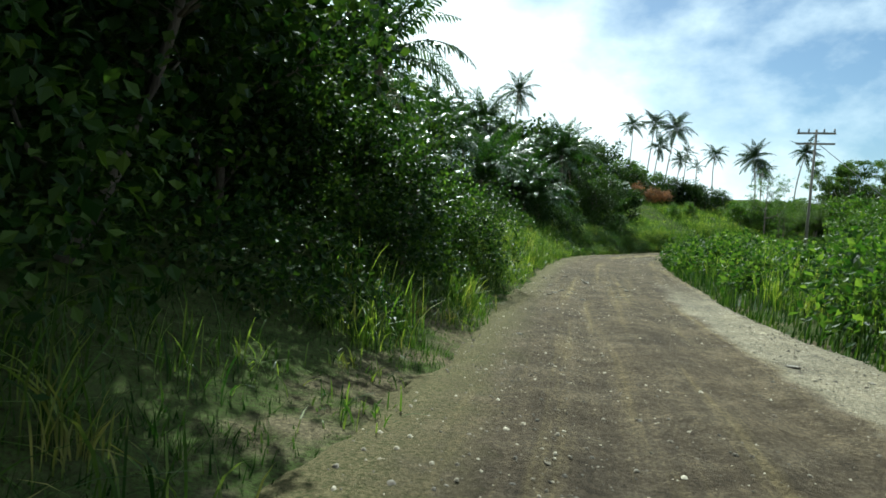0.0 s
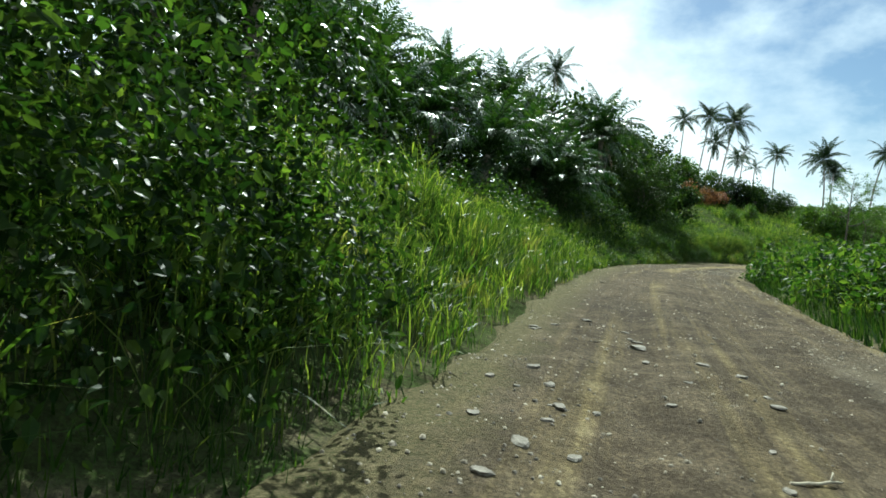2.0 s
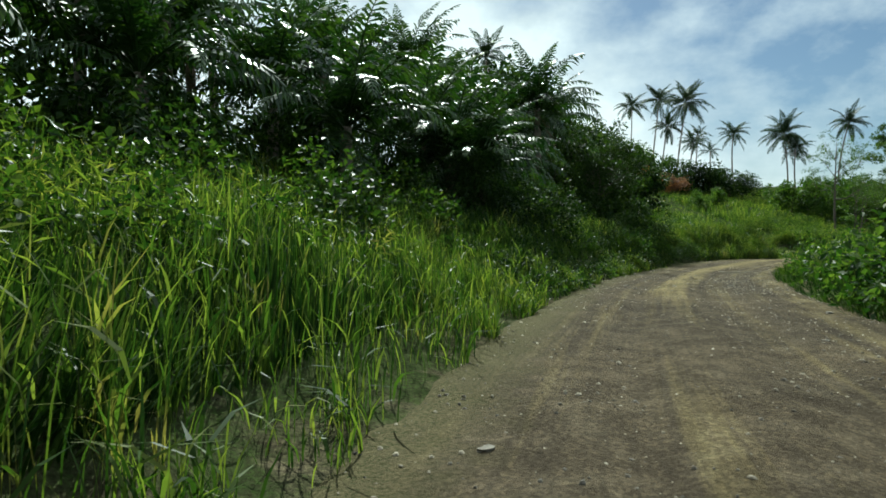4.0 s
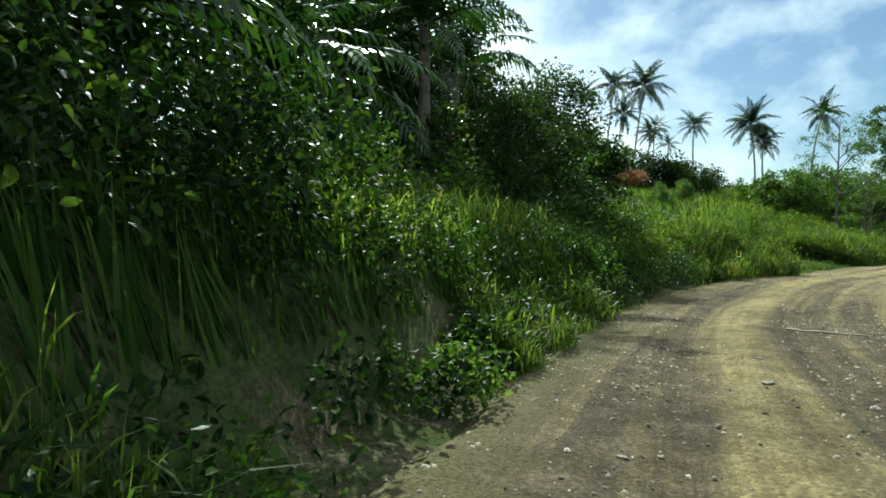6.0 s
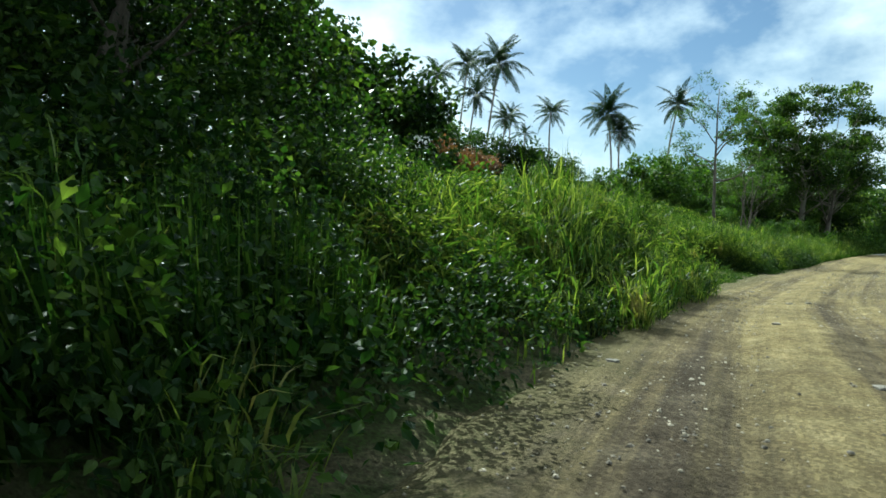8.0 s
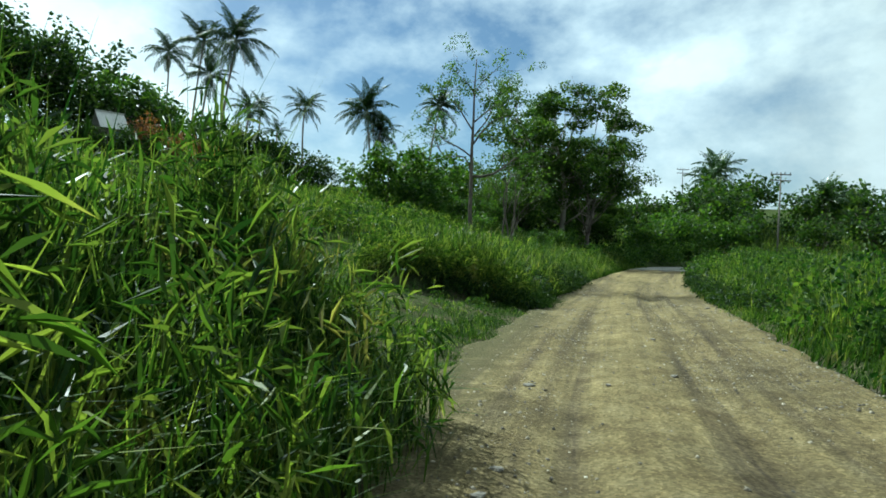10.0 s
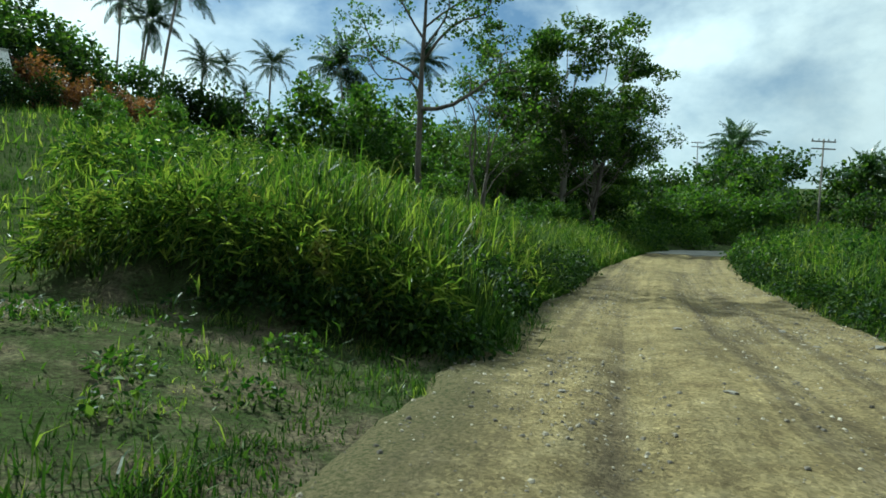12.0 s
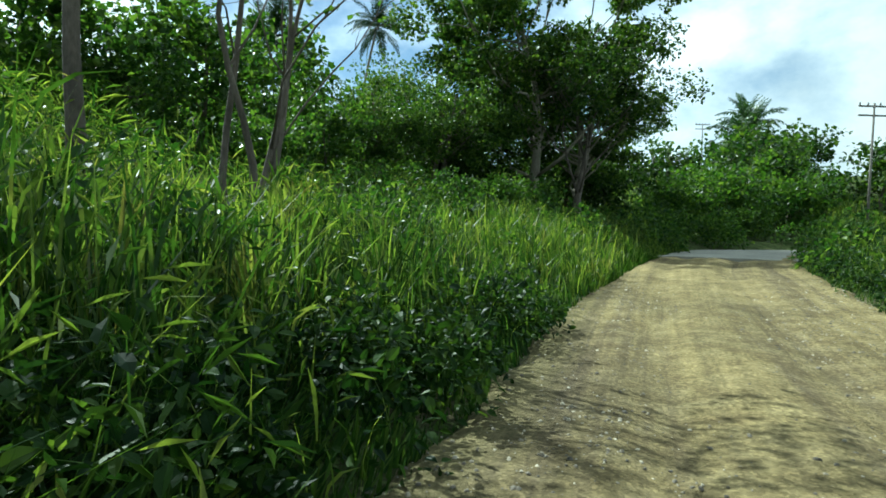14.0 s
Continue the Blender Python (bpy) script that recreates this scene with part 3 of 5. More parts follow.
def leaf_points(centers, radii, count, r, shell=0.55, flat=0.8):
    """Places and outward ways of leaves in a cloud of uneven balls."""
    sub = 9
    dd = r.normal(size=(len(centers) * sub, 3))
    dd /= np.linalg.norm(dd, axis=1, keepdims=True)
    big = np.repeat(radii, sub)
    centers = np.repeat(centers, sub, axis=0) + dd * (big * r.uniform(0.35, 0.95, len(big)))[:, None] * np.array([1, 1, flat])
    radii = big * r.uniform(0.22, 0.46, len(big))
    i = r.choice(len(centers), count, p=radii**2 / (radii**2).sum())
    d = r.normal(size=(count, 3))
    d /= np.linalg.norm(d, axis=1, keepdims=True)
    rad = radii[i] * (shell + (1 - shell) * r.uniform(0, 1, count) ** 0.6) * r.uniform(0.82, 1.12, count)
    return centers[i] + d * rad[:, None] * np.array([1, 1, flat]), d


def leaf_mesh(name, p, way, size, mat, r, droop=0.35, slim=0.42, full=False):
    """Leaves: each a pointed leaf folded along its midrib; full: with a rounder outline and a bent tip."""
    k = len(p)
    f = way * 0.7 + r.normal(0, 0.75, (k, 3))
    f[:, 2] -= droop
    f /= np.linalg.norm(f, axis=1, keepdims=True)
    a = np.cross(f, r.normal(size=(k, 3)) * 0.6 + np.array([0, 0, 1.0]))
    a /= np.linalg.norm(a, axis=1, keepdims=True) + 1e-9
    b = np.cross(a, f)
    sz = (size * r.uniform(0.65, 1.35, k))[:, None]
    if full:
        v = np.stack([p, p + sz * (0.28 * f + slim * 0.85 * a + 0.09 * b), p + sz * (0.66 * f + slim * 0.72 * a + 0.05 * b), p + sz * (f - 0.12 * b),
                      p + sz * (0.66 * f - slim * 0.72 * a + 0.05 * b), p + sz * (0.28 * f - slim * 0.85 * a + 0.09 * b), p + sz * 0.5 * f], 1).reshape(-1, 3)
        base = np.arange(k)[:, None] * 7
        return mesh_of(name, v, [base + np.array([0, 1, 2, 6]), base + np.array([6, 4, 5, 0]), np.concatenate([base + np.array([6, 2, 3]), base + np.array([6, 3, 4])])], mat)
    v = np.stack([p, p + sz * (0.5 * f + slim * a + 0.10 * b), p + sz * f, p + sz * (0.5 * f - slim * a + 0.10 * b)], 1).reshape(-1, 3)
    base = np.arange(k)[:, None] * 4
    return mesh_of(name, v, np.concatenate([base + np.array([0, 1, 2]), base + np.array([0, 2, 3])]), mat)


# ---- ground and road ----
def axis_steps(lo, hi, fine, a, b, coarse):
    """Grid lines: close from a to b, wider towards lo and hi."""
    v = list(np.arange(a, b + 1e-6, fine))
    step = fine
    while v[-1] < hi:
        step = min(step * 1.35, coarse)
        v.append(v[-1] + step)
    step = fine
    while v[0] > lo:
        step = min(step * 1.35, coarse)
        v.insert(0, v[0] - step)
    return np.array(v)


gx, gy = axis_steps(-2500, 2500, 0.6, -12, 84, 300), axis_steps(-2500, 2600, 0.6, -10, 122, 300)
X, Y = np.meshgrid(gx, gy)
gz = terrain(X.ravel(), Y.ravel())
nx, ny = len(gx), len(gy)
i, j = np.meshgrid(np.arange(nx - 1), np.arange(ny - 1))
i, j = i.ravel(), j.ravel()
ground = new("ground", mesh_of("ground", np.stack([X.ravel(), Y.ravel(), gz], 1), np.stack([j * nx + i, j * nx + i + 1, (j + 1) * nx + i + 1, (j + 1) * nx + i], 1), M_GROUND, True))


def ground_z(x, y):
    """The height of the ground's own mesh, between its grid lines."""
    g = gz.reshape(ny, nx)
    i = np.clip(np.searchsorted(gx, x) - 1, 0, nx - 2)
    j = np.clip(np.searchsorted(gy, y) - 1, 0, ny - 2)
    u, v = (x - gx[i]) / (gx[i + 1] - gx[i]), (y - gy[j]) / (gy[j + 1] - gy[j])
    return (g[j, i] * (1 - u) + g[j, i + 1] * u) * (1 - v) + (g[j + 1, i] * (1 - u) + g[j + 1, i + 1] * u) * v


bare = ground.data.attributes.new("bare", "FLOAT", "POINT")
gs, gn, _ = along(np.stack([X.ravel(), Y.ravel()], 1))
edge_soil = 1.2 * (1 - smooth(0.3, 1.3, np.maximum(edge_left(gs) - gn, gn - EDGE_R) + 0.5 * waves(X.ravel() * 1.7, Y.ravel() * 1.7, 14)))
bare.data.foreach_set("value", np.maximum(worn(X.ravel(), Y.ravel()), edge_soil).astype(np.float32))
tagged(ground, "grassy hillside and flat land of brown soil and turf", "ground", kind="structure")

rs, rn = np.arange(LS[0], LS[-1] - 1, 0.28), np.arange(EDGE_L - 0.75, EDGE_R + 0.8, 0.13)
S, N = np.meshgrid(rs, rn, indexing="ij")
rxy = off_line(S.ravel(), N.ravel())
rz = np.interp(S.ravel(), LS, LP[:, 2])
nn, ss = N.ravel(), S.ravel()
rut = -0.06 * (np.exp(-((nn - 0.25) / 0.28) ** 2) + np.exp(-((nn - 1.95) / 0.30) ** 2)) + 0.02 * np.exp(-((nn - 1.1) / 0.4) ** 2)
rough = 0.026 * waves(rxy[:, 0] * 2.2, rxy[:, 1] * 2.2, 5) + 0.017 * waves(rxy[:, 0] * 6, rxy[:, 1] * 6, 6) + 0.03 * waves(rxy[:, 0] * 0.6, rxy[:, 1] * 0.6, 7)
ragged = 0.28 * waves(ss * 0.9, nn * 0 + 4, 8) + 0.26 * waves(ss * 3.1, nn * 0.6, 9)
drop = -0.30 * (smooth(0.0, 0.75, edge_left(ss) + ragged * 0.7 - nn + 0.1) + smooth(0.0, 0.75, nn - EDGE_R - ragged * 0.7 + 0.1))
heap = 0.07 * np.exp(-((nn - EDGE_R + 0.25) / 0.3) ** 2) * (0.5 + 0.5 * waves(ss, nn * 0, 11))
rv = np.stack([rxy[:, 0], rxy[:, 1], rz + rut + rough + drop + heap], 1)
a, b = len(rs), len(rn)
i, j = np.meshgrid(np.arange(a - 1), np.arange(b - 1), indexing="ij")
i, j = i.ravel(), j.ravel()
quads = np.stack([i * b + j, (i + 1) * b + j, (i + 1) * b + j + 1, i * b + j + 1], 1)[:, ::-1]
rme = mesh_of("road", rv, quads, M_ROAD, True)
uvl = rme.uv_layers.new(name="along")
li = np.empty(len(rme.loops), np.int32)
rme.loops.foreach_get("vertex_index", li)
uvl.data.foreach_set("uv", np.stack([ss[li], nn[li]], 1).astype(np.float32).ravel())
tagged(new("road", rme), "unpaved road of packed earth and gravel with wheel tracks", "dirt road", kind="structure")

# the paved road at the junction: a slab on the dirt, with a broken front edge
ps, pn = np.arange(128.0, LS[-1] - 1.5, 0.4), np.arange(-3.4, 5.6, 0.3)
S, N = np.meshgrid(ps, pn, indexing="ij")
front = np.clip(1 - (S.ravel() - 128.0) / 1.2, 0, 1)
S = S + (front * (0.5 * waves(N.ravel() * 1.3, N.ravel() * 0, 15))).reshape(S.shape)
pxy = off_line(S.ravel(), N.ravel())
pz = np.interp(S.ravel(), LS, LP[:, 2]) + 0.05 + 0.05 * smooth(128, 136, S.ravel()) - 0.012 * (N.ravel() - 1.1) ** 2 * 0.5
k = len(pxy)
a2, b2 = len(ps), len(pn)
i2, j2 = (v.ravel() for v in np.meshgrid(np.arange(a2 - 1), np.arange(b2 - 1), indexing="ij"))
top = np.stack([i2 * b2 + j2, i2 * b2 + j2 + 1, (i2 + 1) * b2 + j2 + 1, (i2 + 1) * b2 + j2], 1)
edge_ring = np.r_[np.arange(b2), np.arange(1, a2) * b2 + b2 - 1, (a2 - 1) * b2 + np.arange(b2 - 2, -1, -1), np.arange(a2 - 2, 0, -1) * b2]
low = np.stack([pxy[edge_ring, 0], pxy[edge_ring, 1], pz[edge_ring] - 0.3], 1)
m = len(edge_ring)
q = np.arange(m)
skirt_faces = np.stack([edge_ring, k + q, k + (q + 1) % m, edge_ring[(q + 1) % m]], 1)
paved = new("paved_road", mesh_of("paved_road", np.vstack([np.column_stack([pxy, pz]), low]), [top, skirt_faces], M_ASPHALT))
tagged(paved, "worn grey paved road crossing at the end of the dirt road", "paved road", kind="structure")


def road_height(s, n):
    k = np.clip(np.round((s - rs[0]) / 0.28).astype(int), 0, a - 1) * b + np.clip(np.round((n - rn[0]) / 0.13).astype(int), 0, b - 1)
    return rv[k, 2]


# loose gravel on the road
def pebbles(name, count, seed, lo, hi, s0, s1, mat, label, edge=0.0):
    r = np.random.RandomState(seed)
    s = r.uniform(s0, s1, count)
    n = r.uniform(0, 1, count)
    n = edge_left(s) - 0.1 + n * (EDGE_R + 0.3 - edge_left(s))
    if edge:
        n = np.where(r.uniform(size=count) < 0.5, edge_left(s) + np.abs(r.normal(0, edge, count)), EDGE_R - np.abs(r.normal(0, edge, count)))
    # gravel gathers beside the wheel tracks and leaves the sandy strip between them nearly free
    strip_free = np.exp(-((n - 0.9) / 0.4) ** 2) * smooth(30, 46, s)
    banks = 0.45 + 0.55 * np.maximum(np.exp(-((n + 0.15) / 0.5) ** 2), smooth(1.5, 2.0, n))
    keep = r.uniform(size=count) < (0.3 + 0.7 * (waves(s * 1.3, n * 1.6, 12) > -0.1)) * banks * (1 - 0.85 * strip_free)
    s, n = s[keep], n[keep]
    k = len(s)
    xy = off_line(s, n)
    size = lo + (hi - lo) * r.uniform(0, 1, k) ** 3.5
    c = np.stack([xy[:, 0], xy[:, 1], road_height(s, n) + size * 0.2], 1)
    th = np.arange(4) * np.pi / 2
    low = np.stack([np.cos(th), np.sin(th), np.full(4, -0.35)], 1)
    high = np.stack([0.62 * np.cos(th + 0.5), 0.62 * np.sin(th + 0.5), np.full(4, 0.42)], 1)
    lump = np.vstack([low, high])
    v = lump[None] * size[:, None, None] * r.uniform(0.7, 1.2, (k, 8, 1)) * r.uniform(0.65, 1.2, (k, 1, 3)) * np.array([1, 1, 0.8])
    th = r.uniform(0, 6.28, k)
    v = np.stack([v[..., 0] * np.cos(th)[:, None] - v[..., 1] * np.sin(th)[:, None], v[..., 0] * np.sin(th)[:, None] + v[..., 1] * np.cos(th)[:, None], v[..., 2]], -1) + c[:, None]
    base = np.arange(k)[:, None] * 8
    faces = [base + np.array(q) for q in ([0, 1, 5, 4], [1, 2, 6, 5], [2, 3, 7, 6], [3, 0, 4, 7], [4, 5, 6, 7])]
    ob = new(name, mesh_of(name, v.reshape(-1, 3), np.concatenate(faces), mat, True))
    return tagged(ob, label, "gravel", kind="stuff")


pebbles("gravel", 42000, 21, 0.009, 0.032, -3, 108, M_GRAVEL, "loose grey and brown gravel strewn over the road")
pebbles("gravel", 11000, 23, 0.010, 0.030, 84, 118, M_GRAVEL, "loose dark gravel strewn over the yellow road")
pebbles("gravel", 5000, 24, 0.012, 0.036, 46, 62, M_GRAVEL, "coarse grey gravel loosened by wheels before the bend")
pebbles("gravel", 4500, 22, 0.01, 0.04, -3, 120, M_GRAVEL, "loose pale gravel along the road's edges", 0.45)


def stone(x_s, x_n, size, seed, label):
    """A single stone: a rounded, dented lump."""
    bm = bmesh.new()
    bmesh.ops.create_icosphere(bm, subdivisions=2, radius=1)
    r = np.random.RandomState(seed)
    o = Vector(r.uniform(-9, 9, 3))
    for v in bm.verts:
        v.co *= 1 + 0.6 * noise.noise(v.co * 1.1 + o) + 0.22 * noise.noise(v.co * 2.6 + o)
        v.co.x *= size * 1.3
        v.co.y *= size * 0.85
        v.co.z = min(max(v.co.z, -0.5), 0.55) * size * 0.5
    me = bpy.data.meshes.new("stone")
    bm.to_mesh(me)
    bm.free()
    me.materials.append(M_STONE)
    xy = off_line(np.array([x_s]), np.array([x_n]))[0]
    z = road_height(np.array([x_s]), np.array([x_n]))[0] + size * 0.12
    ob = new("stone", me)
    ob.matrix_world = pose(xy[0], xy[1], z, 0, 0, r.uniform(0, 360))
    tagged(ob, label, "stone", "stones on the road")


rr = np.random.RandomState(5)
for k in range(34):
    stone(rr.uniform(17.5, 25), rr.uniform(-1.2, 1.6), rr.uniform(0.025, 0.075), 80 + k, "flat grey stone lying on the dirt road")
stone(23.2, 0.35, 0.11, 1, "flat pale stone lying on the dirt road")
for k in range(46):
    stone(rr.uniform(3, 105), rr.choice([rr.uniform(-1.3, 0), rr.uniform(0.6, 1.6), rr.uniform(2.4, 3.9)]), rr.uniform(0.03, 0.075), 10 + k, "small weathered stone lying on the dirt road")


def fallen_stick(x0, y0, x1, y1, thick, seed, label):
    """A dry stick lying on the road between two places."""
    r = np.random.RandomState(seed)
    u = np.linspace(0, 1, 9)
    x, y = x0 + (x1 - x0) * u, y0 + (y1 - y0) * u
    s, n, _ = along(np.stack([x, y], 1))
    z = np.median(road_height(s, n)) + thick + np.abs(r.normal(0, 0.006, 9))
    mid = np.array([(x0 + x1) / 2, (y0 + y1) / 2, z.mean() - thick])
    pts = np.stack([x, y, z], 1) + r.normal(0, 0.012, (9, 3)) * np.array([1, 1, 0.2]) - mid
    b = Build().tube(pts, thick * np.linspace(1.1, 0.6, 9), 6)
    b.tube([pts[5], pts[5] + np.array([0.06, 0.09, 0.03]), pts[5] + np.array([0.10, 0.17, 0.01])], thick * np.array([0.6, 0.45, 0.2]), 5)
    ob = new("stick", b.mesh("stick", M_DRYWOOD))
    ob.matrix_world = Matrix.Translation(mid)
    tagged(ob, label, "stick", "sticks on the road")


fallen_stick(18.25, 56.45, 19.2, 55.65, 0.022, 3, "pale dry stick lying across the dirt road")
fallen_stick(4.92, 17.84, 5.32, 17.98, 0.013, 4, "short pale stick lying on the gravel road")


# ---- grass and undergrowth ----
def lush(x, y):
    """How thickly grass stands: thin in the trampled strip, patchy elsewhere."""
    return (1 - 0.95 * worn(x, y)) * (1 - 0.65 * clearing(x, y)) * (0.72 + 0.28 * waves(x * 0.8, y * 0.8, 31))


def shady(s, d):
    """Two hollows in the bank, and the foot of bank and mound: grass thins for dark bushes and for leaves coloured dark
    as shade.
    """
    return smooth(48.2, 49.5, s) * (1 - smooth(53.2, 54.6, s)) * (1 - smooth(6, 8, d)) + smooth(62.8, 64.0, s) * (1 - smooth(69.5, 71.5, s)) * (1 - smooth(2.8, 4.6, d)) + 0.55 * smooth(71, 73, s) * (1 - smooth(82, 83, s)) * (1 - smooth(0.5, 1.2, d)) + 0.75 * smooth(96, 98, s) * (1 - smooth(108, 113, s)) * (1 - smooth(0.6, 1.3, d))


def grass_strip(name, count, s0, s1, d0, d1, left, h0, h1, w, levels, seed, mat, label, clumps=0, power=1.0, thin=True, leafy=0.0, upright=1.35):
    r = np.random.RandomState(seed)
    s = r.uniform(s0, s1, count)
    d = d0 + (d1 - d0) * r.uniform(0, 1, count) ** power
    if clumps:
        cs, cd = r.uniform(s0, s1, clumps), d0 + (d1 - d0) * r.uniform(0, 1, clumps) ** power
        i = r.randint(0, clumps, count)
        sd = r.uniform(0.08, 0.24, clumps)[i]
        s, d = cs[i] + r.normal(0, 1, count) * sd, np.maximum(cd[i] + r.normal(0, 1, count) * sd, d0 - 0.25 * (upright > 1))
    n = edge_left(s) - d if left else EDGE_R + d
    xy = off_line(s, n)
    if thin:
        keep = r.uniform(size=count) < lush(xy[:, 0], xy[:, 1]) * (1 - 0.12 * (left and s0 >= 50) * smooth(0.1, 0.5, d) * (1 - smooth(1.1, 1.7, d)))
        if left:
            keep &= r.uniform(size=count) > 0.9 * shady(s, d)
        xy, d, s = xy[keep], d[keep], s[keep]
    k = len(xy)
    z = ground_z(xy[:, 0], xy[:, 1])
    tall = 0.8 + 0.52 * waves(xy[:, 0] * 0.9, xy[:, 1] * 0.9, 32) + 0.40 * waves(xy[:, 0] * 2.6, xy[:, 1] * 2.6, 34)
    profile = 0.62 + 0.38 * smooth(0.0, 1.0, d)
    if left:
        # along the cut bank the grass stands full height at the edge
        f = smooth(42, 52, s)
        profile = profile * (1 - f) + f * (0.78 + 0.34 * smooth(0.0, 0.6, d) - 0.32 * smooth(1.4, 3.6, d))
    h = (h0 + (h1 - h0) * r.uniform(0, 1, k) ** 1.4) * np.maximum(tall, 0.25) * profile * (1 - 0.35 * clearing(xy[:, 0], xy[:, 1])) * (1 - 0.5 * worn(xy[:, 0], xy[:, 1]))
    lean = np.clip(r.gamma(2.0, 0.26, k), 0.05, upright)
    root = np.stack([xy[:, 0], xy[:, 1], z - 0.04], 1)
    wide = w * r.uniform(0.6, 1.4, k)
    if leafy:
        # leaves that spring from the stems at every height
        on = r.uniform(size=k) < leafy
        up = h * r.uniform(0.12, 0.72, k)
        root[:, 2] += np.where(on, up, 0)
        h = np.where(on, np.minimum(r.uniform(0.22, 0.52, k), h * 0.75), h)
        lean = np.where(on, np.clip(r.gamma(3.0, 0.24, k), 0.1, 1.35), lean * 0.7)
        wide = np.where(on, wide * 1.3, wide * 0.8)
    ob = new(name, blade_mesh(name, root, h, wide, lean, mat, levels, seed))
    return tagged(ob, label, "grass", kind="stuff")


def grass_field(name, count, x0, x1, y0, y1, test, h0, h1, w, seed, mat, label):
    r = np.random.RandomState(seed)
    xy = np.stack([r.uniform(x0, x1, count), r.uniform(y0, y1, count)], 1)
    s, n, zr = along(xy)
    keep = test(n, s) & (r.uniform(size=count) < lush(xy[:, 0], xy[:, 1]))
    xy = xy[keep]
    k = len(xy)
    z = ground_z(xy[:, 0], xy[:, 1])
    h = (h0 + (h1 - h0) * r.uniform(0, 1, k)) * (0.85 + 0.3 * waves(xy[:, 0] * 0.5, xy[:, 1] * 0.5, 33)) * (1 - 0.45 * clearing(xy[:, 0], xy[:, 1]))
    root = np.stack([xy[:, 0], xy[:, 1], z - 0.04], 1)
    ob = new(name, blade_mesh(name, root, h, w * r.uniform(0.6, 1.4, k), np.clip(r.gamma(2.2, 0.16, k), 0.05, 1.0), mat, 1, seed))
    return tagged(ob, label, "grass", kind="stuff")


LBL = "tall bright green grass growing on the roadside bank"
for k, (s0, s1, h0, h1) in enumerate([(18, 45, 0.5, 1.3), (45, 69, 0.4, 1.1), (69, 92, 0.7, 1.5), (92, 103, 0.65, 1.35), (103, 134, 0.55, 1.35)]):
    m = (s1 - s0) / 32
    grass_strip("tall_grass", int((24000, 15000, 17000, 15000, 13000)[k] * m), s0, s1, (0.0, 1.4, 0.0, 0.0, 0.0)[k], 4.5, True, h0, h1, 0.018, 3, 41 + k, M_GRASS, LBL, int(520 * m), leafy=(0.4, 0.5, 0.75, 0.55, 0.4)[k], upright=(0.55, 0.8, 1.0, 0.6, 0.6)[k])
    grass_strip("tall_grass", int((9000, 4000, 6000, 5000, 5000)[k] * m), s0, s1, (0.2, 1.5, 0.2, 0.2, 0.2)[k], 4.5, True, h0 * 0.7, h1 * 0.95, 0.015, 3, 51 + k, M_GRASS, LBL, leafy=0.3, upright=0.5)
    grass_strip("tall_grass", int(17000 * m), s0, s1, 4.0, 12.5, True, h0, h1, 0.029, 2, 61 + k, M_GRASS, LBL, int(800 * m), leafy=0.5, upright=0.7)
grass_strip("tall_grass", 5000, 21.5, 28.6, 2.4, 6.5, True, 1.15, 2.2, 0.021, 3, 97, M_GRASS, "very tall grass at the top of the bank", 120, leafy=0.6, upright=0.7)
grass_strip("tall_grass", 8500, 53.5, 64, 1.7, 4.4, True, 0.75, 1.5, 0.019, 3, 98, M_GRASS, "bright tall grass along the top of the cut bank", 130, leafy=0.5, upright=0.8)
grass_strip("tall_grass", 3000, -4, 20, 0.15, 2.0, True, 0.4, 1.15, 0.015, 4, 71, M_GRASS, "sparse tall grass in the shade beside the road", 70)
grass_strip("tall_grass", 26000, -3, 60, 0.9, 10, False, 0.7, 1.55, 0.022, 2, 72, M_GRASS, "dense green grass and weeds along the road's edge", 1300, 1.2, leafy=0.65)
grass_strip("tall_grass", 27000, 60, 136, 0.7, 10, False, 0.85, 1.85, 0.022, 2, 73, M_GRASS, "tall green grass along the road's edge", 1400, 1.2, leafy=0.65)
grass_strip("tall_grass", 11500, 68, 83.2, 0.05, 2.4, True, 0.7, 1.5, 0.019, 2, 81, M_GRASS, "broad-bladed tall grass hanging over the road's edge", 240, leafy=0.85)
grass_strip("tall_grass", 6000, 93, 104, 0.05, 3.6, True, 0.9, 1.8, 0.024, 2, 82, M_GRASS, "broad-bladed cane grass in a thick mound", 200, leafy=0.88)
grass_strip("tall_grass", 12000, 94.5, 110, 0.5, 6.0, True, 0.85, 1.6, 0.027, 3, 100, M_GRASS, "broad upright blades of tall grass on the mound", 340, leafy=0.35, upright=0.55)
grass_strip("cane_grass", 17000, 72, 82.6, -0.55, 1.8, True, 1.25, 2.2, 0.023, 2, 84, M_GRASS, "tall cane grass leaning over the road's edge", 240, leafy=0.86, upright=0.4)
for k, (s0, s1, cnt) in enumerate([(44.5, 50, 7), (53.5, 61, 16), (59, 65, 6)]):
    grass_strip("grass_tufts", cnt * 160, s0, s1, 0.0, 0.7, True, 0.4, 0.95, 0.016, 3, 91 + k, M_GRASS, "tufts of grass at the foot of the shaded bank", cnt, 1.0, False, leafy=0.4)
grass_strip("tall_grass", 5000, 74.5, 82.4, -0.3, 1.6, True, 0.85, 1.45, 0.02, 3, 105, M_GRASS, "tall upright grass crowning the end of the bank", 150, leafy=0.3, upright=0.55)
grass_strip("cane_grass", 8000, 77.5, 82.4, -0.55, 0.7, True, 1.2, 2.0, 0.022, 2, 95, M_GRASS, "tall cane grass drooping over the road at the end of the bank", 130, leafy=0.8)
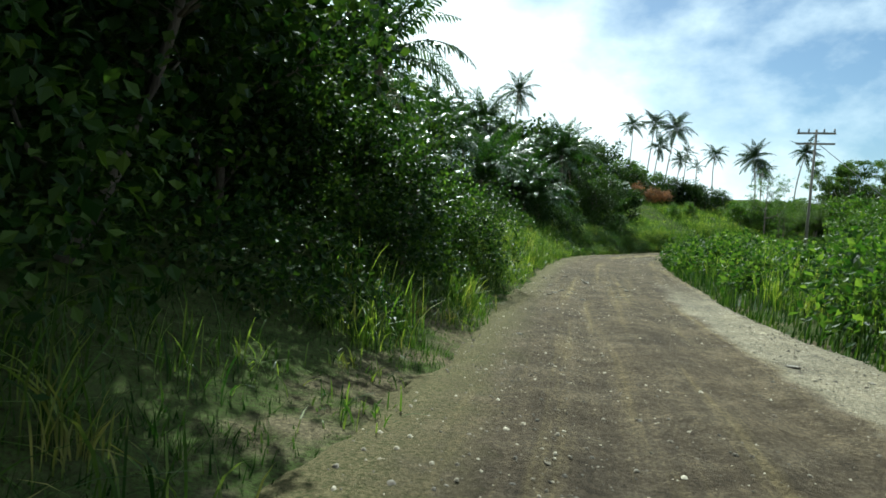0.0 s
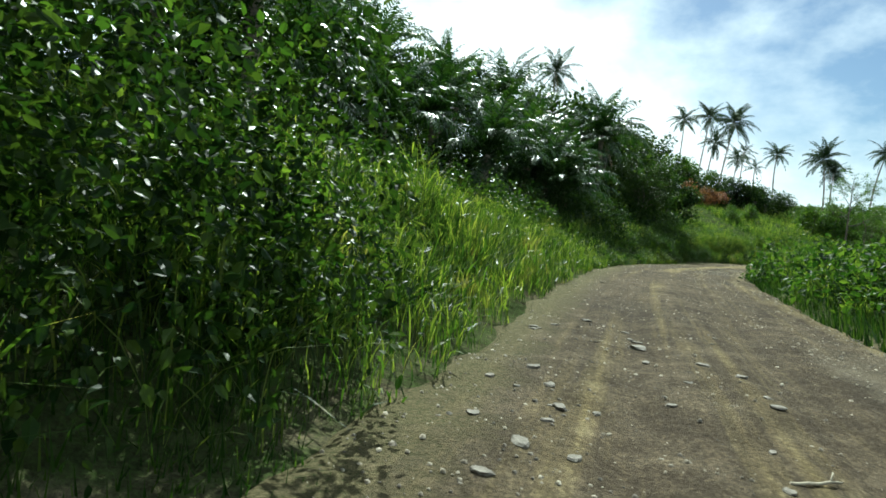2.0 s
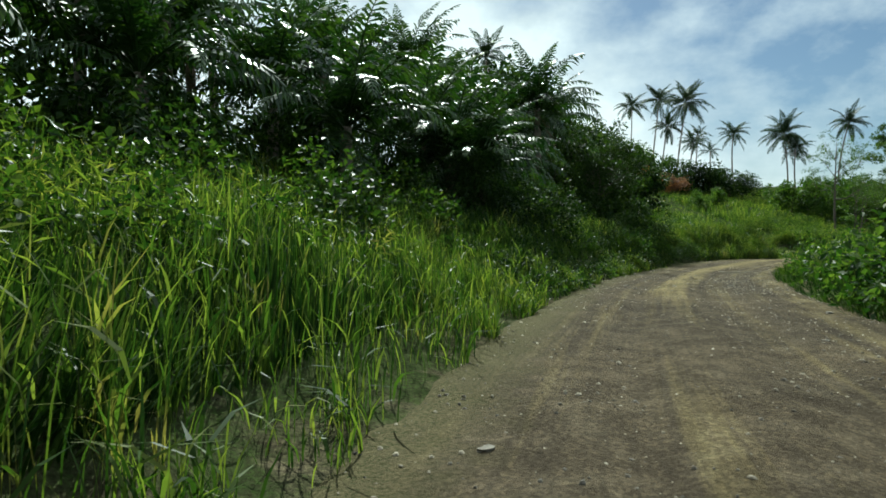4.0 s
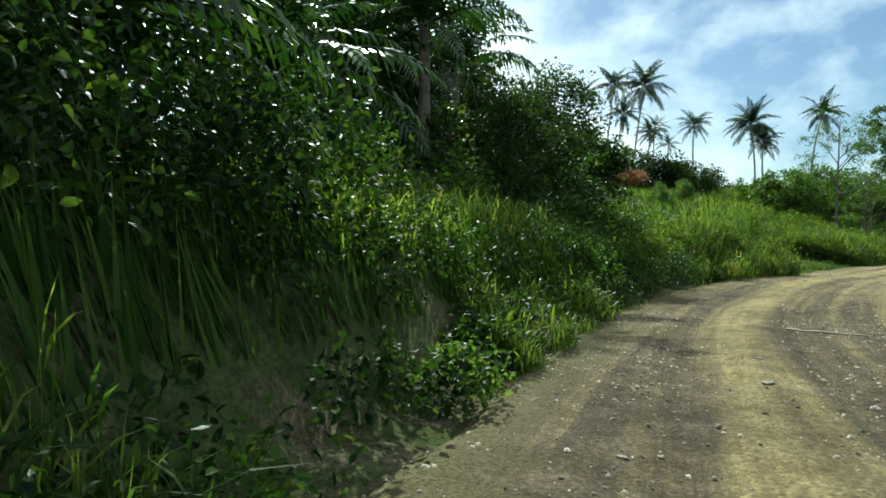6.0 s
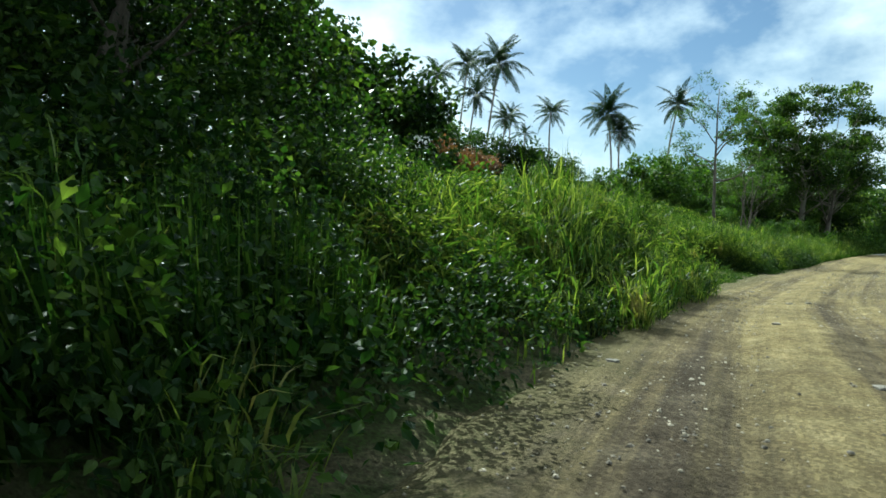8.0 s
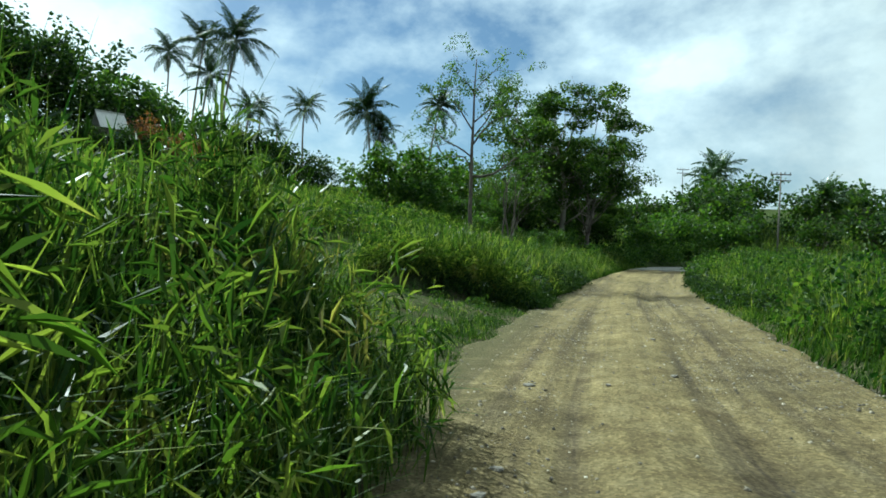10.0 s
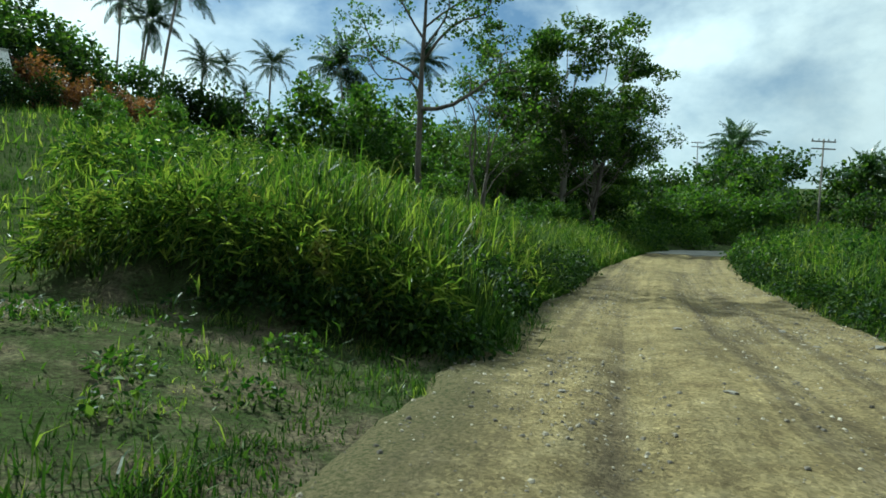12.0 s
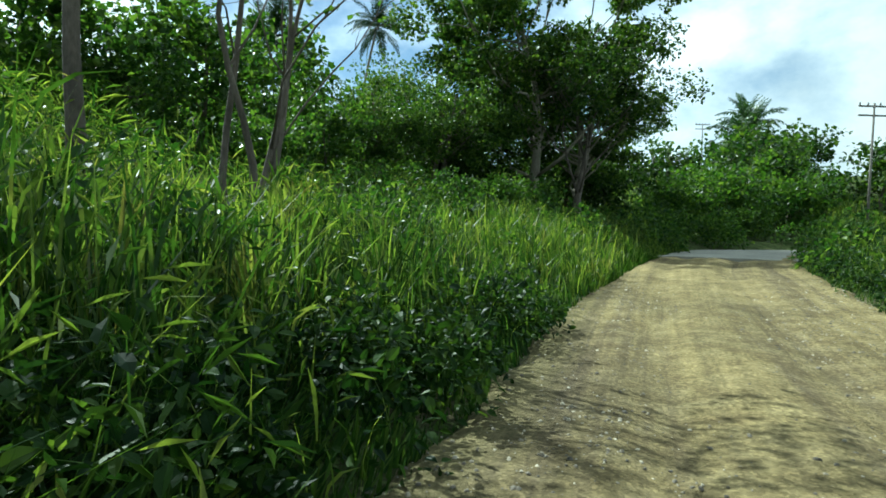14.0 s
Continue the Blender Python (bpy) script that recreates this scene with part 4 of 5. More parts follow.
grass_strip("short_grass", 60000, 84, 101, 0.4, 18, True, 0.12, 0.5, 0.017, 1, 74, M_GRASS_DEEP, "short trampled grass on bare soil", 1300, 1.0, False)
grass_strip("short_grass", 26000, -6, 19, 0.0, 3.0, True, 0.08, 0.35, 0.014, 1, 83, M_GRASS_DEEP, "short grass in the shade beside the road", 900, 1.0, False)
# underlayer whose dark colour gives the shaded gaps between blades
for k, (s0, s1) in enumerate([(18, 84), (95, 104), (104, 134)]):
    grass_strip("short_grass", int(850 * (s1 - s0)), s0, s1, (1.0, 0.0, 0.0)[k], 6.0, True, 0.35, (1.0, 1.1, 0.65)[k], 0.04, 1, (85, 86, 96)[k], M_GRASS_DEEP, "low dense grass beneath the taller blades, coloured dark for shade", 0, 1.3, False)
grass_strip("short_grass", 36000, -4, 134, 0.0, 4.0, False, 0.3, 0.8, 0.036, 1, 87, M_GRASS_DEEP, "low dense grass at the road's edge", 0, 1.3, False)
grass_strip("grass_tufts", 7000, 85, 97, 0.2, 14, True, 0.35, 0.9, 0.015, 2, 89, M_GRASS, "tufts of grass scattered over the trampled ground", 110, 1.0, False)
grass_strip("grass_tufts", 9000, 60, 126, -0.1, 1.2, False, 0.3, 0.75, 0.016, 2, 90, M_GRASS, "tufts of grass along the road's edge", 330, 1.0, False)
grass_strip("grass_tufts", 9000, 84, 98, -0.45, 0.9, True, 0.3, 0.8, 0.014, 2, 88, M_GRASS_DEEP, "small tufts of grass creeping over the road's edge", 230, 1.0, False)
grass_strip("grass_tufts", 5000, 84, 97, 0.0, 4, True, 0.3, 0.75, 0.012, 3, 75, M_GRASS, "tufts of green grass beside the road", 60, 1.0, False)
grass_field("hillside_grass", 280000, -35, 135, 40, 170, lambda n, s: (n < -12) & (n > -66), 0.7, 1.5, 0.085, 76, M_GRASS, "tall green grass covering the hillside")
grass_field("trodden_grass", 70000, 29, 43, 84, 126, lambda n, s: (n < -6), 0.25, 0.5, 0.03, 78, M_GRASS_DEEP, "short green grass on the way up to the hut")
grass_field("meadow_grass", 150000, 8, 175, -15, 150, lambda n, s: (n > 9) & (n < 60), 0.7, 1.4, 0.07, 77, M_GRASS_DEEP, "rough green grass on the flat land")


def undergrowth(name, spots, count, size, seed, mat, label, slim=0.31, droop=0.35, full=False):
    """Low leafy weeds and creepers: spots of (x, y, radius, height)."""
    r = np.random.RandomState(seed)
    sp = np.array(spots, float)
    c = np.stack([sp[:, 0], sp[:, 1], ground_z(sp[:, 0], sp[:, 1]) + sp[:, 3] * 0.3], 1)
    i = r.choice(len(sp), count, p=sp[:, 2] ** 2 / (sp[:, 2] ** 2).sum())
    d = r.normal(size=(count, 3))
    d /= np.linalg.norm(d, axis=1, keepdims=True)
    d[:, 2] = np.abs(d[:, 2]) * 1.55 - 0.45
    rad = (0.6 + 0.4 * r.uniform(0, 1, count)) * r.uniform(0.8, 1.15, count)
    p = c[i] + d * rad[:, None] * np.stack([sp[i, 2], sp[i, 2], sp[i, 3] * 0.62], 1)
    ob = new(name, leaf_mesh(name, p, d, size * 1.12, mat, r, droop, slim, full))
    return tagged(ob, label, "undergrowth", kind="stuff")


def spots_along(seed, count, s0, s1, d0, d1, left, r0, r1, h0, h1):
    r = np.random.RandomState(seed)
    s = r.uniform(s0, s1, count)
    xy = off_line(s, (edge_left(s) - r.uniform(d0, d1, count)) if left else (EDGE_R + r.uniform(d0, d1, count)))
    keep = clearing(xy[:, 0], xy[:, 1]) < 0.3
    return np.concatenate([xy, r.uniform(r0, r1, count)[:, None], r.uniform(h0, h1, count)[:, None]], 1)[keep]


undergrowth("weeds", spots_along(51, 200, -4, 50, 0.5, 8, False, 0.5, 1.15, 0.8, 2.0), 36000, 0.165, 51, M_WEED, "broad-leaved green weeds and creepers among the grass")
undergrowth("weeds", spots_along(52, 200, 50, 135, 0.5, 7, False, 0.45, 1.05, 0.7, 1.8), 28000, 0.14, 52, M_WEED, "broad-leaved green weeds among the tall grass")
undergrowth("weeds", spots_along(60, 70, 19, 46, 2.5, 9, True, 0.4, 0.9, 0.5, 1.3), 13000, 0.095, 60, M_WEED, "leafy green bushes and creepers on the bank", full=True)
undergrowth("weeds", spots_along(53, 150, 62, 84, 0.2, 6, True, 0.3, 0.75, 0.5, 1.35), 21000, 0.095, 53, M_WEED, "low broad-leaved weeds at the foot of the bank")
# the shade on the cut face is put into these weeds' dark colour
undergrowth("weeds", spots_along(74, 110, 43, 68, 0.1, 1.8, True, 0.25, 0.5, 0.4, 1.0), 13000, 0.08, 74, M_DARK, "leafy weeds on the cut bank's face, coloured dark for its shade", full=True)
undergrowth("weeds", spots_along(75, 22, 43, 60, 0.0, 0.8, True, 0.25, 0.5, 0.3, 0.8), 5000, 0.07, 75, M_WEED, "low green weeds at the foot of the cut bank", full=True)
undergrowth("weeds", spots_along(77, 50, 70, 86, 2.0, 9, True, 0.6, 1.2, 0.7, 1.6), 10000, 0.115, 77, M_WEED, "rounded clumps of leafy weeds on the grassy slope", full=True)
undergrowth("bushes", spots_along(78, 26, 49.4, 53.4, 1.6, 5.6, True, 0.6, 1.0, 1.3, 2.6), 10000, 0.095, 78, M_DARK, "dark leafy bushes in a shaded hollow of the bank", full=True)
# added dark leaves that deepen the shadow under the bank's tree
undergrowth("bushes", spots_along(79, 38, 63.0, 70.6, 0.3, 3.4, True, 0.4, 0.75, 0.8, 1.6), 13000, 0.062, 79, M_DARK, "leafy bushes coloured dark for the shade below the bank's tree", full=True)
# darkens the bank's foot by leaf colour, where the grass shades itself
undergrowth("weeds", spots_along(104, 50, 71, 83, -0.1, 0.9, True, 0.2, 0.42, 0.4, 0.9), 8500, 0.062, 104, M_DARK, "weeds at the foot of the grassy bank, coloured dark as shade", full=True)
undergrowth("bushes", spots_along(61, 46, 24, 62, 3.5, 12, True, 0.7, 1.3, 1.0, 2.3), 16000, 0.15, 61, M_TREE, "leafy bushes scattered over the grassy slope")
undergrowth("bushes", [(17.6, 69.5, 1.3, 2.4), (19.2, 72.2, 1.2, 2.2), (15.2, 68.0, 1.5, 2.8), (17.0, 66.8, 1.0, 1.6), (13.2, 66.5, 1.4, 2.4), (20.2, 74.5, 1.1, 2.0), (15.6, 65.2, 0.9, 1.4), (14.2, 64.2, 0.8, 1.2), (18.4, 67.6, 0.8, 1.3)], 12000, 0.13, 62, M_DARK, "dark creeper-covered bushes under the tree on the bank")
undergrowth("weeds", spots_along(54, 170, 94, 135, 1.6, 11, True, 0.35, 0.85, 0.5, 1.4), 23000, 0.105, 54, M_WEED, "leafy green weeds on the grassy bank")
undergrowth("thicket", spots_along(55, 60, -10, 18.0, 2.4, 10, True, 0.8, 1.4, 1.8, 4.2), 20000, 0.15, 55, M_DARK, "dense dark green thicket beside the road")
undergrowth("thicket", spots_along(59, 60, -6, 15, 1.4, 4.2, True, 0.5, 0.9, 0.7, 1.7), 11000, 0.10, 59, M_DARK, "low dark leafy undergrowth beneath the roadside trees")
undergrowth("thicket", [(0.1, 16.6, 0.8, 2.6), (0.9, 18.3, 0.75, 2.2), (-0.7, 15.2, 0.9, 3.2), (-1.6, 13.6, 0.9, 3.4), (0.0, 19.6, 0.8, 2.4), (-1.2, 18.0, 1.0, 3.6), (1.3, 20.0, 0.6, 1.6), (1.1, 16.9, 0.7, 3.0), (1.6, 18.6, 0.75, 3.5)], 9500, 0.085, 58, M_DARK, "leafy green bushes at the edge of the thicket", full=True)
undergrowth("cane_grass", spots_along(64, 70, 97.5, 109, 0.3, 4.5, True, 0.45, 0.9, 0.8, 1.5), 3500, 0.165, 64, M_GRASS, "bushy clumps of broad cane grass on the mound", 0.05, 0.5)
undergrowth("cane_grass", spots_along(68, 70, 98.5, 112, 4.0, 13, True, 0.6, 1.1, 0.9, 1.8), 8000, 0.25, 68, M_GRASS, "bushy clumps of cane grass higher on the mound", 0.055, 0.5)
undergrowth("cane_grass", spots_along(65, 90, 68, 84, 0.8, 4.5, True, 0.4, 0.85, 0.6, 1.25), 20000, 0.19, 65, M_GRASS, "bushy clumps of broad cane grass on the bank", 0.05, 0.5)
undergrowth("cane_grass", spots_along(66, 50, 20, 46, 1.5, 6, True, 0.4, 0.8, 0.6, 1.2), 7000, 0.16, 66, M_GRASS, "bushy clumps of grass on the bank", 0.055, 0.5)
# dark leaf colour stands for shade at the mound's foot
undergrowth("weeds", [(36.1 + 3.75 * u, 87.0 - 3.3 * u, 0.35 + 0.15 * (k % 3), 0.5 + 0.2 * (k % 2)) for k, u in enumerate(np.linspace(0.45, 1, 9))], 2800, 0.075, 80, M_DARK, "weeds at the grassy mound's foot, shade put into their dark colour", full=True)
# next two: self-shade below the tall grass, given by dark leaves
undergrowth("weeds", spots_along(101, 90, 96, 112, 0.0, 1.1, True, 0.25, 0.5, 0.5, 1.15), 11000, 0.085, 101, M_DARK, "weeds along the foot of the bank, coloured dark for shade", full=True)
undergrowth("weeds", spots_along(102, 80, 94, 128, 0.1, 1.1, False, 0.25, 0.5, 0.4, 0.95), 8000, 0.095, 102, M_DARK, "weeds coloured dark as the tall grass's shade at the road's edge", full=True)
undergrowth("cane_grass", [(36.2 + 3.7 * u, 87.3 - 3.2 * u, 0.45 + 0.1 * (k % 3), 0.9 + 0.25 * (k % 2)) for k, u in enumerate(np.linspace(0, 1, 16))], 6500, 0.19, 103, M_GRASS, "grass hanging down the front of the mound", 0.055, 0.6)
undergrowth("weeds", spots_along(67, 60, 124, 165, 0.6, 6, True, 0.7, 1.3, 1.0, 2.2), 12000, 0.17, 67, M_WEED, "leafy green weeds on the inside of the bend")
rc = np.random.RandomState(70)
undergrowth("cane_grass", np.concatenate([off_line(rc.uniform(75, 82.0, 34), rc.uniform(-3.2, -1.25, 34)), rc.uniform(0.45, 0.7, 34)[:, None], rc.uniform(1.6, 2.1, 34)[:, None]], 1), 4500, 0.2, 73, M_GRASS, "tall bushy cane grass at the end of the bank", 0.045, 0.5)
undergrowth("cane_grass", np.stack([rc.uniform(37.6, 39.6, 40), rc.uniform(87.0, 101, 40), rc.uniform(0.4, 0.8, 40), rc.uniform(0.4, 0.9, 40)], 1), 6000, 0.2, 71, M_GRASS, "bushy cane grass bordering the trampled ground", 0.05, 0.5)
undergrowth("weeds", np.concatenate([off_line(rc.uniform(86, 95, 70), EDGE_L - rc.uniform(0.4, 13, 70)), rc.uniform(0.15, 0.45, 70)[:, None], rc.uniform(0.12, 0.35, 70)[:, None]], 1), 7000, 0.06, 70, M_WEED, "low creeping weeds on the trampled ground")
undergrowth("thicket", [(-3.4, 29.6, 0.9, 5.6), (-2.7, 30.3, 0.8, 3.6), (-4.4, 29.4, 1.0, 4.6)], 4200, 0.13, 72, M_DARK, "dark creepers climbing round a palm trunk")
undergrowth("thicket", [(66.0, 113.5, 1.6, 3.4), (68.5, 115.0, 1.8, 4.2), (71.5, 115.8, 1.8, 4.6), (74.0, 116.0, 1.8, 4.6), (76.8, 115.4, 1.7, 4.0), (79.0, 114.0, 1.5, 3.2), (72.5, 113.8, 1.2, 2.6), (64.0, 111.5, 1.4, 2.6)], 9000, 0.24, 76, M_DARK, "dark undergrowth in the shade behind the great trunks")
undergrowth("creeper", [(0.3, 17.5, 0.8, 3.2), (-0.6, 16.1, 0.8, 3.8), (0.9, 19.0, 0.75, 2.6)], 2600, 0.095, 63, M_LIGHT, "light green creeper hanging over the thicket", full=True)
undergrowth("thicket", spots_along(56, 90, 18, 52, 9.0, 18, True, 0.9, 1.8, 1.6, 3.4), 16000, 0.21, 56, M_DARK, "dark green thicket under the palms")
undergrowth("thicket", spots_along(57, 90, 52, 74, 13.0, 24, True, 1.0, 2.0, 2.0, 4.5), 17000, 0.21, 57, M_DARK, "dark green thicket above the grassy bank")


# ---- trees ----
def limb(start, end, r, bend=0.12, steps=6):
    """A crooked line from start to end."""
    u = np.linspace(0, 1, steps)[:, None]
    start, end = np.asarray(start, float), np.asarray(end, float)
    side = r.normal(0, bend * np.linalg.norm(end - start), (2, 3))
    return start + (end - start) * u + side[0] * np.sin(np.pi * u) + side[1] * 0.5 * np.sin(2 * np.pi * u)


def leafy_tree(name, height, radius, low, leaves, size, mat, seed, label, trunks=1, thick=0.16, airy=0.55, limbs=11, flat=0.75, skirt=0, bark=None):
    """A tree on the origin: trunk with limbs and twigs, and a crown of single leaves in uneven clumps."""
    r = np.random.RandomState(seed)
    tree = new(name)
    wood, tips = Build(), []
    for k in range(trunks):
        off = r.normal(0, 0.25 * (trunks > 1), 2) if trunks > 1 else np.zeros(2)
        top = np.array([r.normal(0, 0.12) * height * 0.5 + off[0] * 3, r.normal(0, 0.12) * height * 0.5 + off[1] * 3, height * 0.72])
        stem = limb((off[0], off[1], -0.3), top, r, 0.05, 9)
        rad = thick * np.linspace(1.25, 0.35, 9)
        rad[0] *= 1.35
        wood.tube(stem, rad, 9)
        tips.append(top)
        for m in range(limbs // trunks):
            f = r.uniform(0.3, 0.98)
            at = stem[int(f * 8)]
            a = r.uniform(0, 6.28) + m * 2.4
            reach = radius * r.uniform(0.55, 0.95) * (1 - 0.35 * max(0, f - 0.6))
            zc = low + (height - low) * np.clip(r.normal(0.25 + 0.62 * f, 0.12), 0.06, 0.93)
            end = np.array([at[0] + reach * np.cos(a), at[1] + reach * np.sin(a), max(zc, at[2] * 0.8)])
            br = limb(at, end, r, 0.10, 6)
            wood.tube(br, thick * np.linspace(0.42, 0.10, 6) * (1.15 - 0.6 * f), 6)
            tips.append(end)
            for q in range(3):
                st = br[r.randint(2, 5)]
                e2 = st + (r.normal(0, 0.33, 3) + np.array([0.3 * np.cos(a), 0.3 * np.sin(a), 0.25])) * radius * 0.6
                e2[2] = np.clip(e2[2], low, height)
                wood.tube(limb(st, e2, r, 0.10, 4), thick * np.linspace(0.16, 0.04, 4), 4)
                tips.append(e2)
    part("trunk", wood.mesh("trunk", bark or M_BARK), tree)
    for k in range(skirt):
        a = r.uniform(0, 6.28)
        tips.append(np.array([np.cos(a), np.sin(a), 0]) * radius * r.uniform(0.3, 0.85) + np.array([0, 0, low + height * r.uniform(0.05, 0.45)]))
    c = np.array(tips)
    c[:, 2] = np.clip(c[:, 2], low + 0.1 * height, height * 0.93)
    rad = r.uniform(0.22, 0.42, len(c)) * radius * airy / 0.55
    p, d = leaf_points(c, rad, leaves, r, 0.35, flat)
    p[:, 2] = np.maximum(p[:, 2], 0.1)
    part("crown", leaf_mesh("crown", p, d, size, mat, r), tree)
    return tagged(tree, label, "tree")


def stand(ob, x, y, scale=1.0, turn=0.0, sink=0.0, lean=0.0):
    """Set a thing on the ground."""
    ob.matrix_world = pose(x, y, at_ground(x, y) - sink, lean, 0, turn) @ Matrix.Scale(scale, 4)
    return ob


def stand_copy(ob, x, y, scale=1.0, turn=0.0, sink=0.0):
    keep = ob.scale.copy()
    ob.scale = (1, 1, 1)
    c = copy_thing(ob, pose(x, y, at_ground(x, y) - sink, 0, 0, turn) @ Matrix.Scale(scale, 4))
    ob.scale = keep
    return c


rt = np.random.RandomState(77)


def grove(ob, spots, group):
    """The first spot takes the tree itself, the rest take copies: (x, y, scale)."""
    ob["group"] = group
    for k, (x, y, sc) in enumerate(spots):
        t = rt.uniform(0, 360)
        if k == 0:
            first = (x, y, sc, t)
        else:
            c = stand_copy(ob, x, y, sc, t)
    stand(ob, *first[:3], first[3])


# dense dark trees close to the road where the walk begins
grove(leafy_tree("roadside_tree", 7.5, 2.9, 0.2, 9500, 0.17, M_DARK, 101, "dark green leafy tree standing close beside the road", 1, 0.11, 0.66, 14, 0.8, 14),
      [(-5.2, 9.5, 1.0), (-4.3, 16.0, 0.9), (-6.0, 3.5, 1.05), (-8.4, 12.5, 1.15)], "dark trees by the road")
grove(leafy_tree("roadside_tree", 6.0, 2.4, 0.1, 8000, 0.155, M_DARK, 102, "green leafy tree crowded into the roadside thicket", 2, 0.08, 0.66, 12, 0.8, 12),
      [(-4.3, 6.3, 1.0), (-4.6, 12.4, 1.05), (-7.4, 17.0, 1.1), (-9.5, 7.0, 1.2), (-5.0, -1.0, 1.1), (-0.9, 13.2, 0.62)], "dark trees by the road")
# wood on the hill above the bank
grove(leafy_tree("hill_tree", 8.0, 3.4, 0.3, 4400, 0.34, M_DARK, 103, "dark green leafy tree on the hillside", 1, 0.15, 0.64, 13, 0.8, 12),
      [(12.4, 85.6, 1.15), (17.0, 83.5, 0.95), (20.6, 85.2, 0.95), (22.6, 83.4, 0.62), (8.5, 80.0, 1.35), (-11.0, 60.0, 1.2), (-15, 46, 1.3), (-13.0, 31.0, 1.2), (-3.0, 74.0, 1.3)], "wood on the hill")
grove(leafy_tree("hill_tree", 7.0, 3.1, 0.2, 4400, 0.305, M_TREE, 104, "green leafy tree with a rounded crown on the hillside", 2, 0.11, 0.64, 12, 0.8, 14),
      [(13.4, 70.2, 0.6), (12.6, 74.5, 0.6), (-4.5, 50.0, 0.5), (19.0, 80.0, 0.75), (-6.5, 23.5, 1.0), (-10.5, 20.5, 1.2), (-5.4, 31.0, 0.55)], "wood on the hill")
stand(leafy_tree("bank_tree", 8.0, 3.3, 0.2, 17000, 0.135, M_DARK, 117, "large dark tree on the bank shading the road", 2, 0.13, 0.66, 14, 0.8, 14), 15.9, 69.9, 0.77, 240)
# trees behind the hut and at the top of the slope
grove(leafy_tree("spreading_tree", 10.0, 4.8, 0.8, 4800, 0.40, M_DARK, 105, "tall dark spreading tree at the top of the slope", 1, 0.22, 0.62, 14, 0.75, 12),
      [(25.0, 141.3, 1.1), (33.0, 149.0, 1.2), (19.7, 126.1, 0.95), (29.0, 138.0, 1.0), (14.0, 132.0, 1.1), (22.5, 134.0, 1.0)], "trees at the top of the slope")
grove(leafy_tree("dome_tree", 6.0, 4.2, 0.1, 3500, 0.36, M_DARK, 106, "low dark dome-shaped tree below the coconut palms", 2, 0.14, 0.64, 13, 0.8, 14),
      [(54.0, 143.5, 1.0), (58.0, 145.5, 0.85), (61.5, 147.0, 0.62), (50.0, 144.0, 0.9), (30.5, 130.0, 0.55), (33.0, 128.2, 0.40), (35.3, 127.8, 0.40), (38.0, 130.0, 0.42), (46.0, 139.0, 0.6), (37.0, 138.5, 1.1), (41.5, 140.0, 0.9)], "dark trees below the palms")
grove(leafy_tree("light_tree", 6.5, 3.0, 0.1, 3200, 0.33, M_LIGHT, 107, "light green leafy tree on the slope", 2, 0.10, 0.64, 12, 0.8, 12),
      [(37.5, 142.0, 1.15), (42.0, 143.5, 1.2), (46.5, 144.5, 1.0), (48.5, 107.0, 0.72), (52.3, 109.0, 0.75), (55.8, 113.0, 0.8), (65.6, 122.5, 0.95), (61.0, 119.0, 0.75), (70.0, 127.0, 0.8), (77.0, 131.0, 0.8), (41.0, 116.0, 0.35), (44.5, 117.5, 0.42), (39.8, 112.5, 0.3), (58.5, 128.0, 0.6), (73.0, 137.0, 0.7), (49.8, 105.3, 0.42), (52.9, 104.6, 0.36), (55.0, 104.6, 0.36)], "light trees on the slope")
grove(leafy_tree("rust_bush", 3.2, 2.3, 0.1, 4000, 0.19, M_RED, 108, "bush with rusty red leaves beside the hut", 3, 0.06, 0.62, 12, 0.8, 8),
      [(41.0, 133.8, 1.0), (44.8, 136.2, 0.95), (38.8, 132.8, 1.2)], "rusty red bushes")

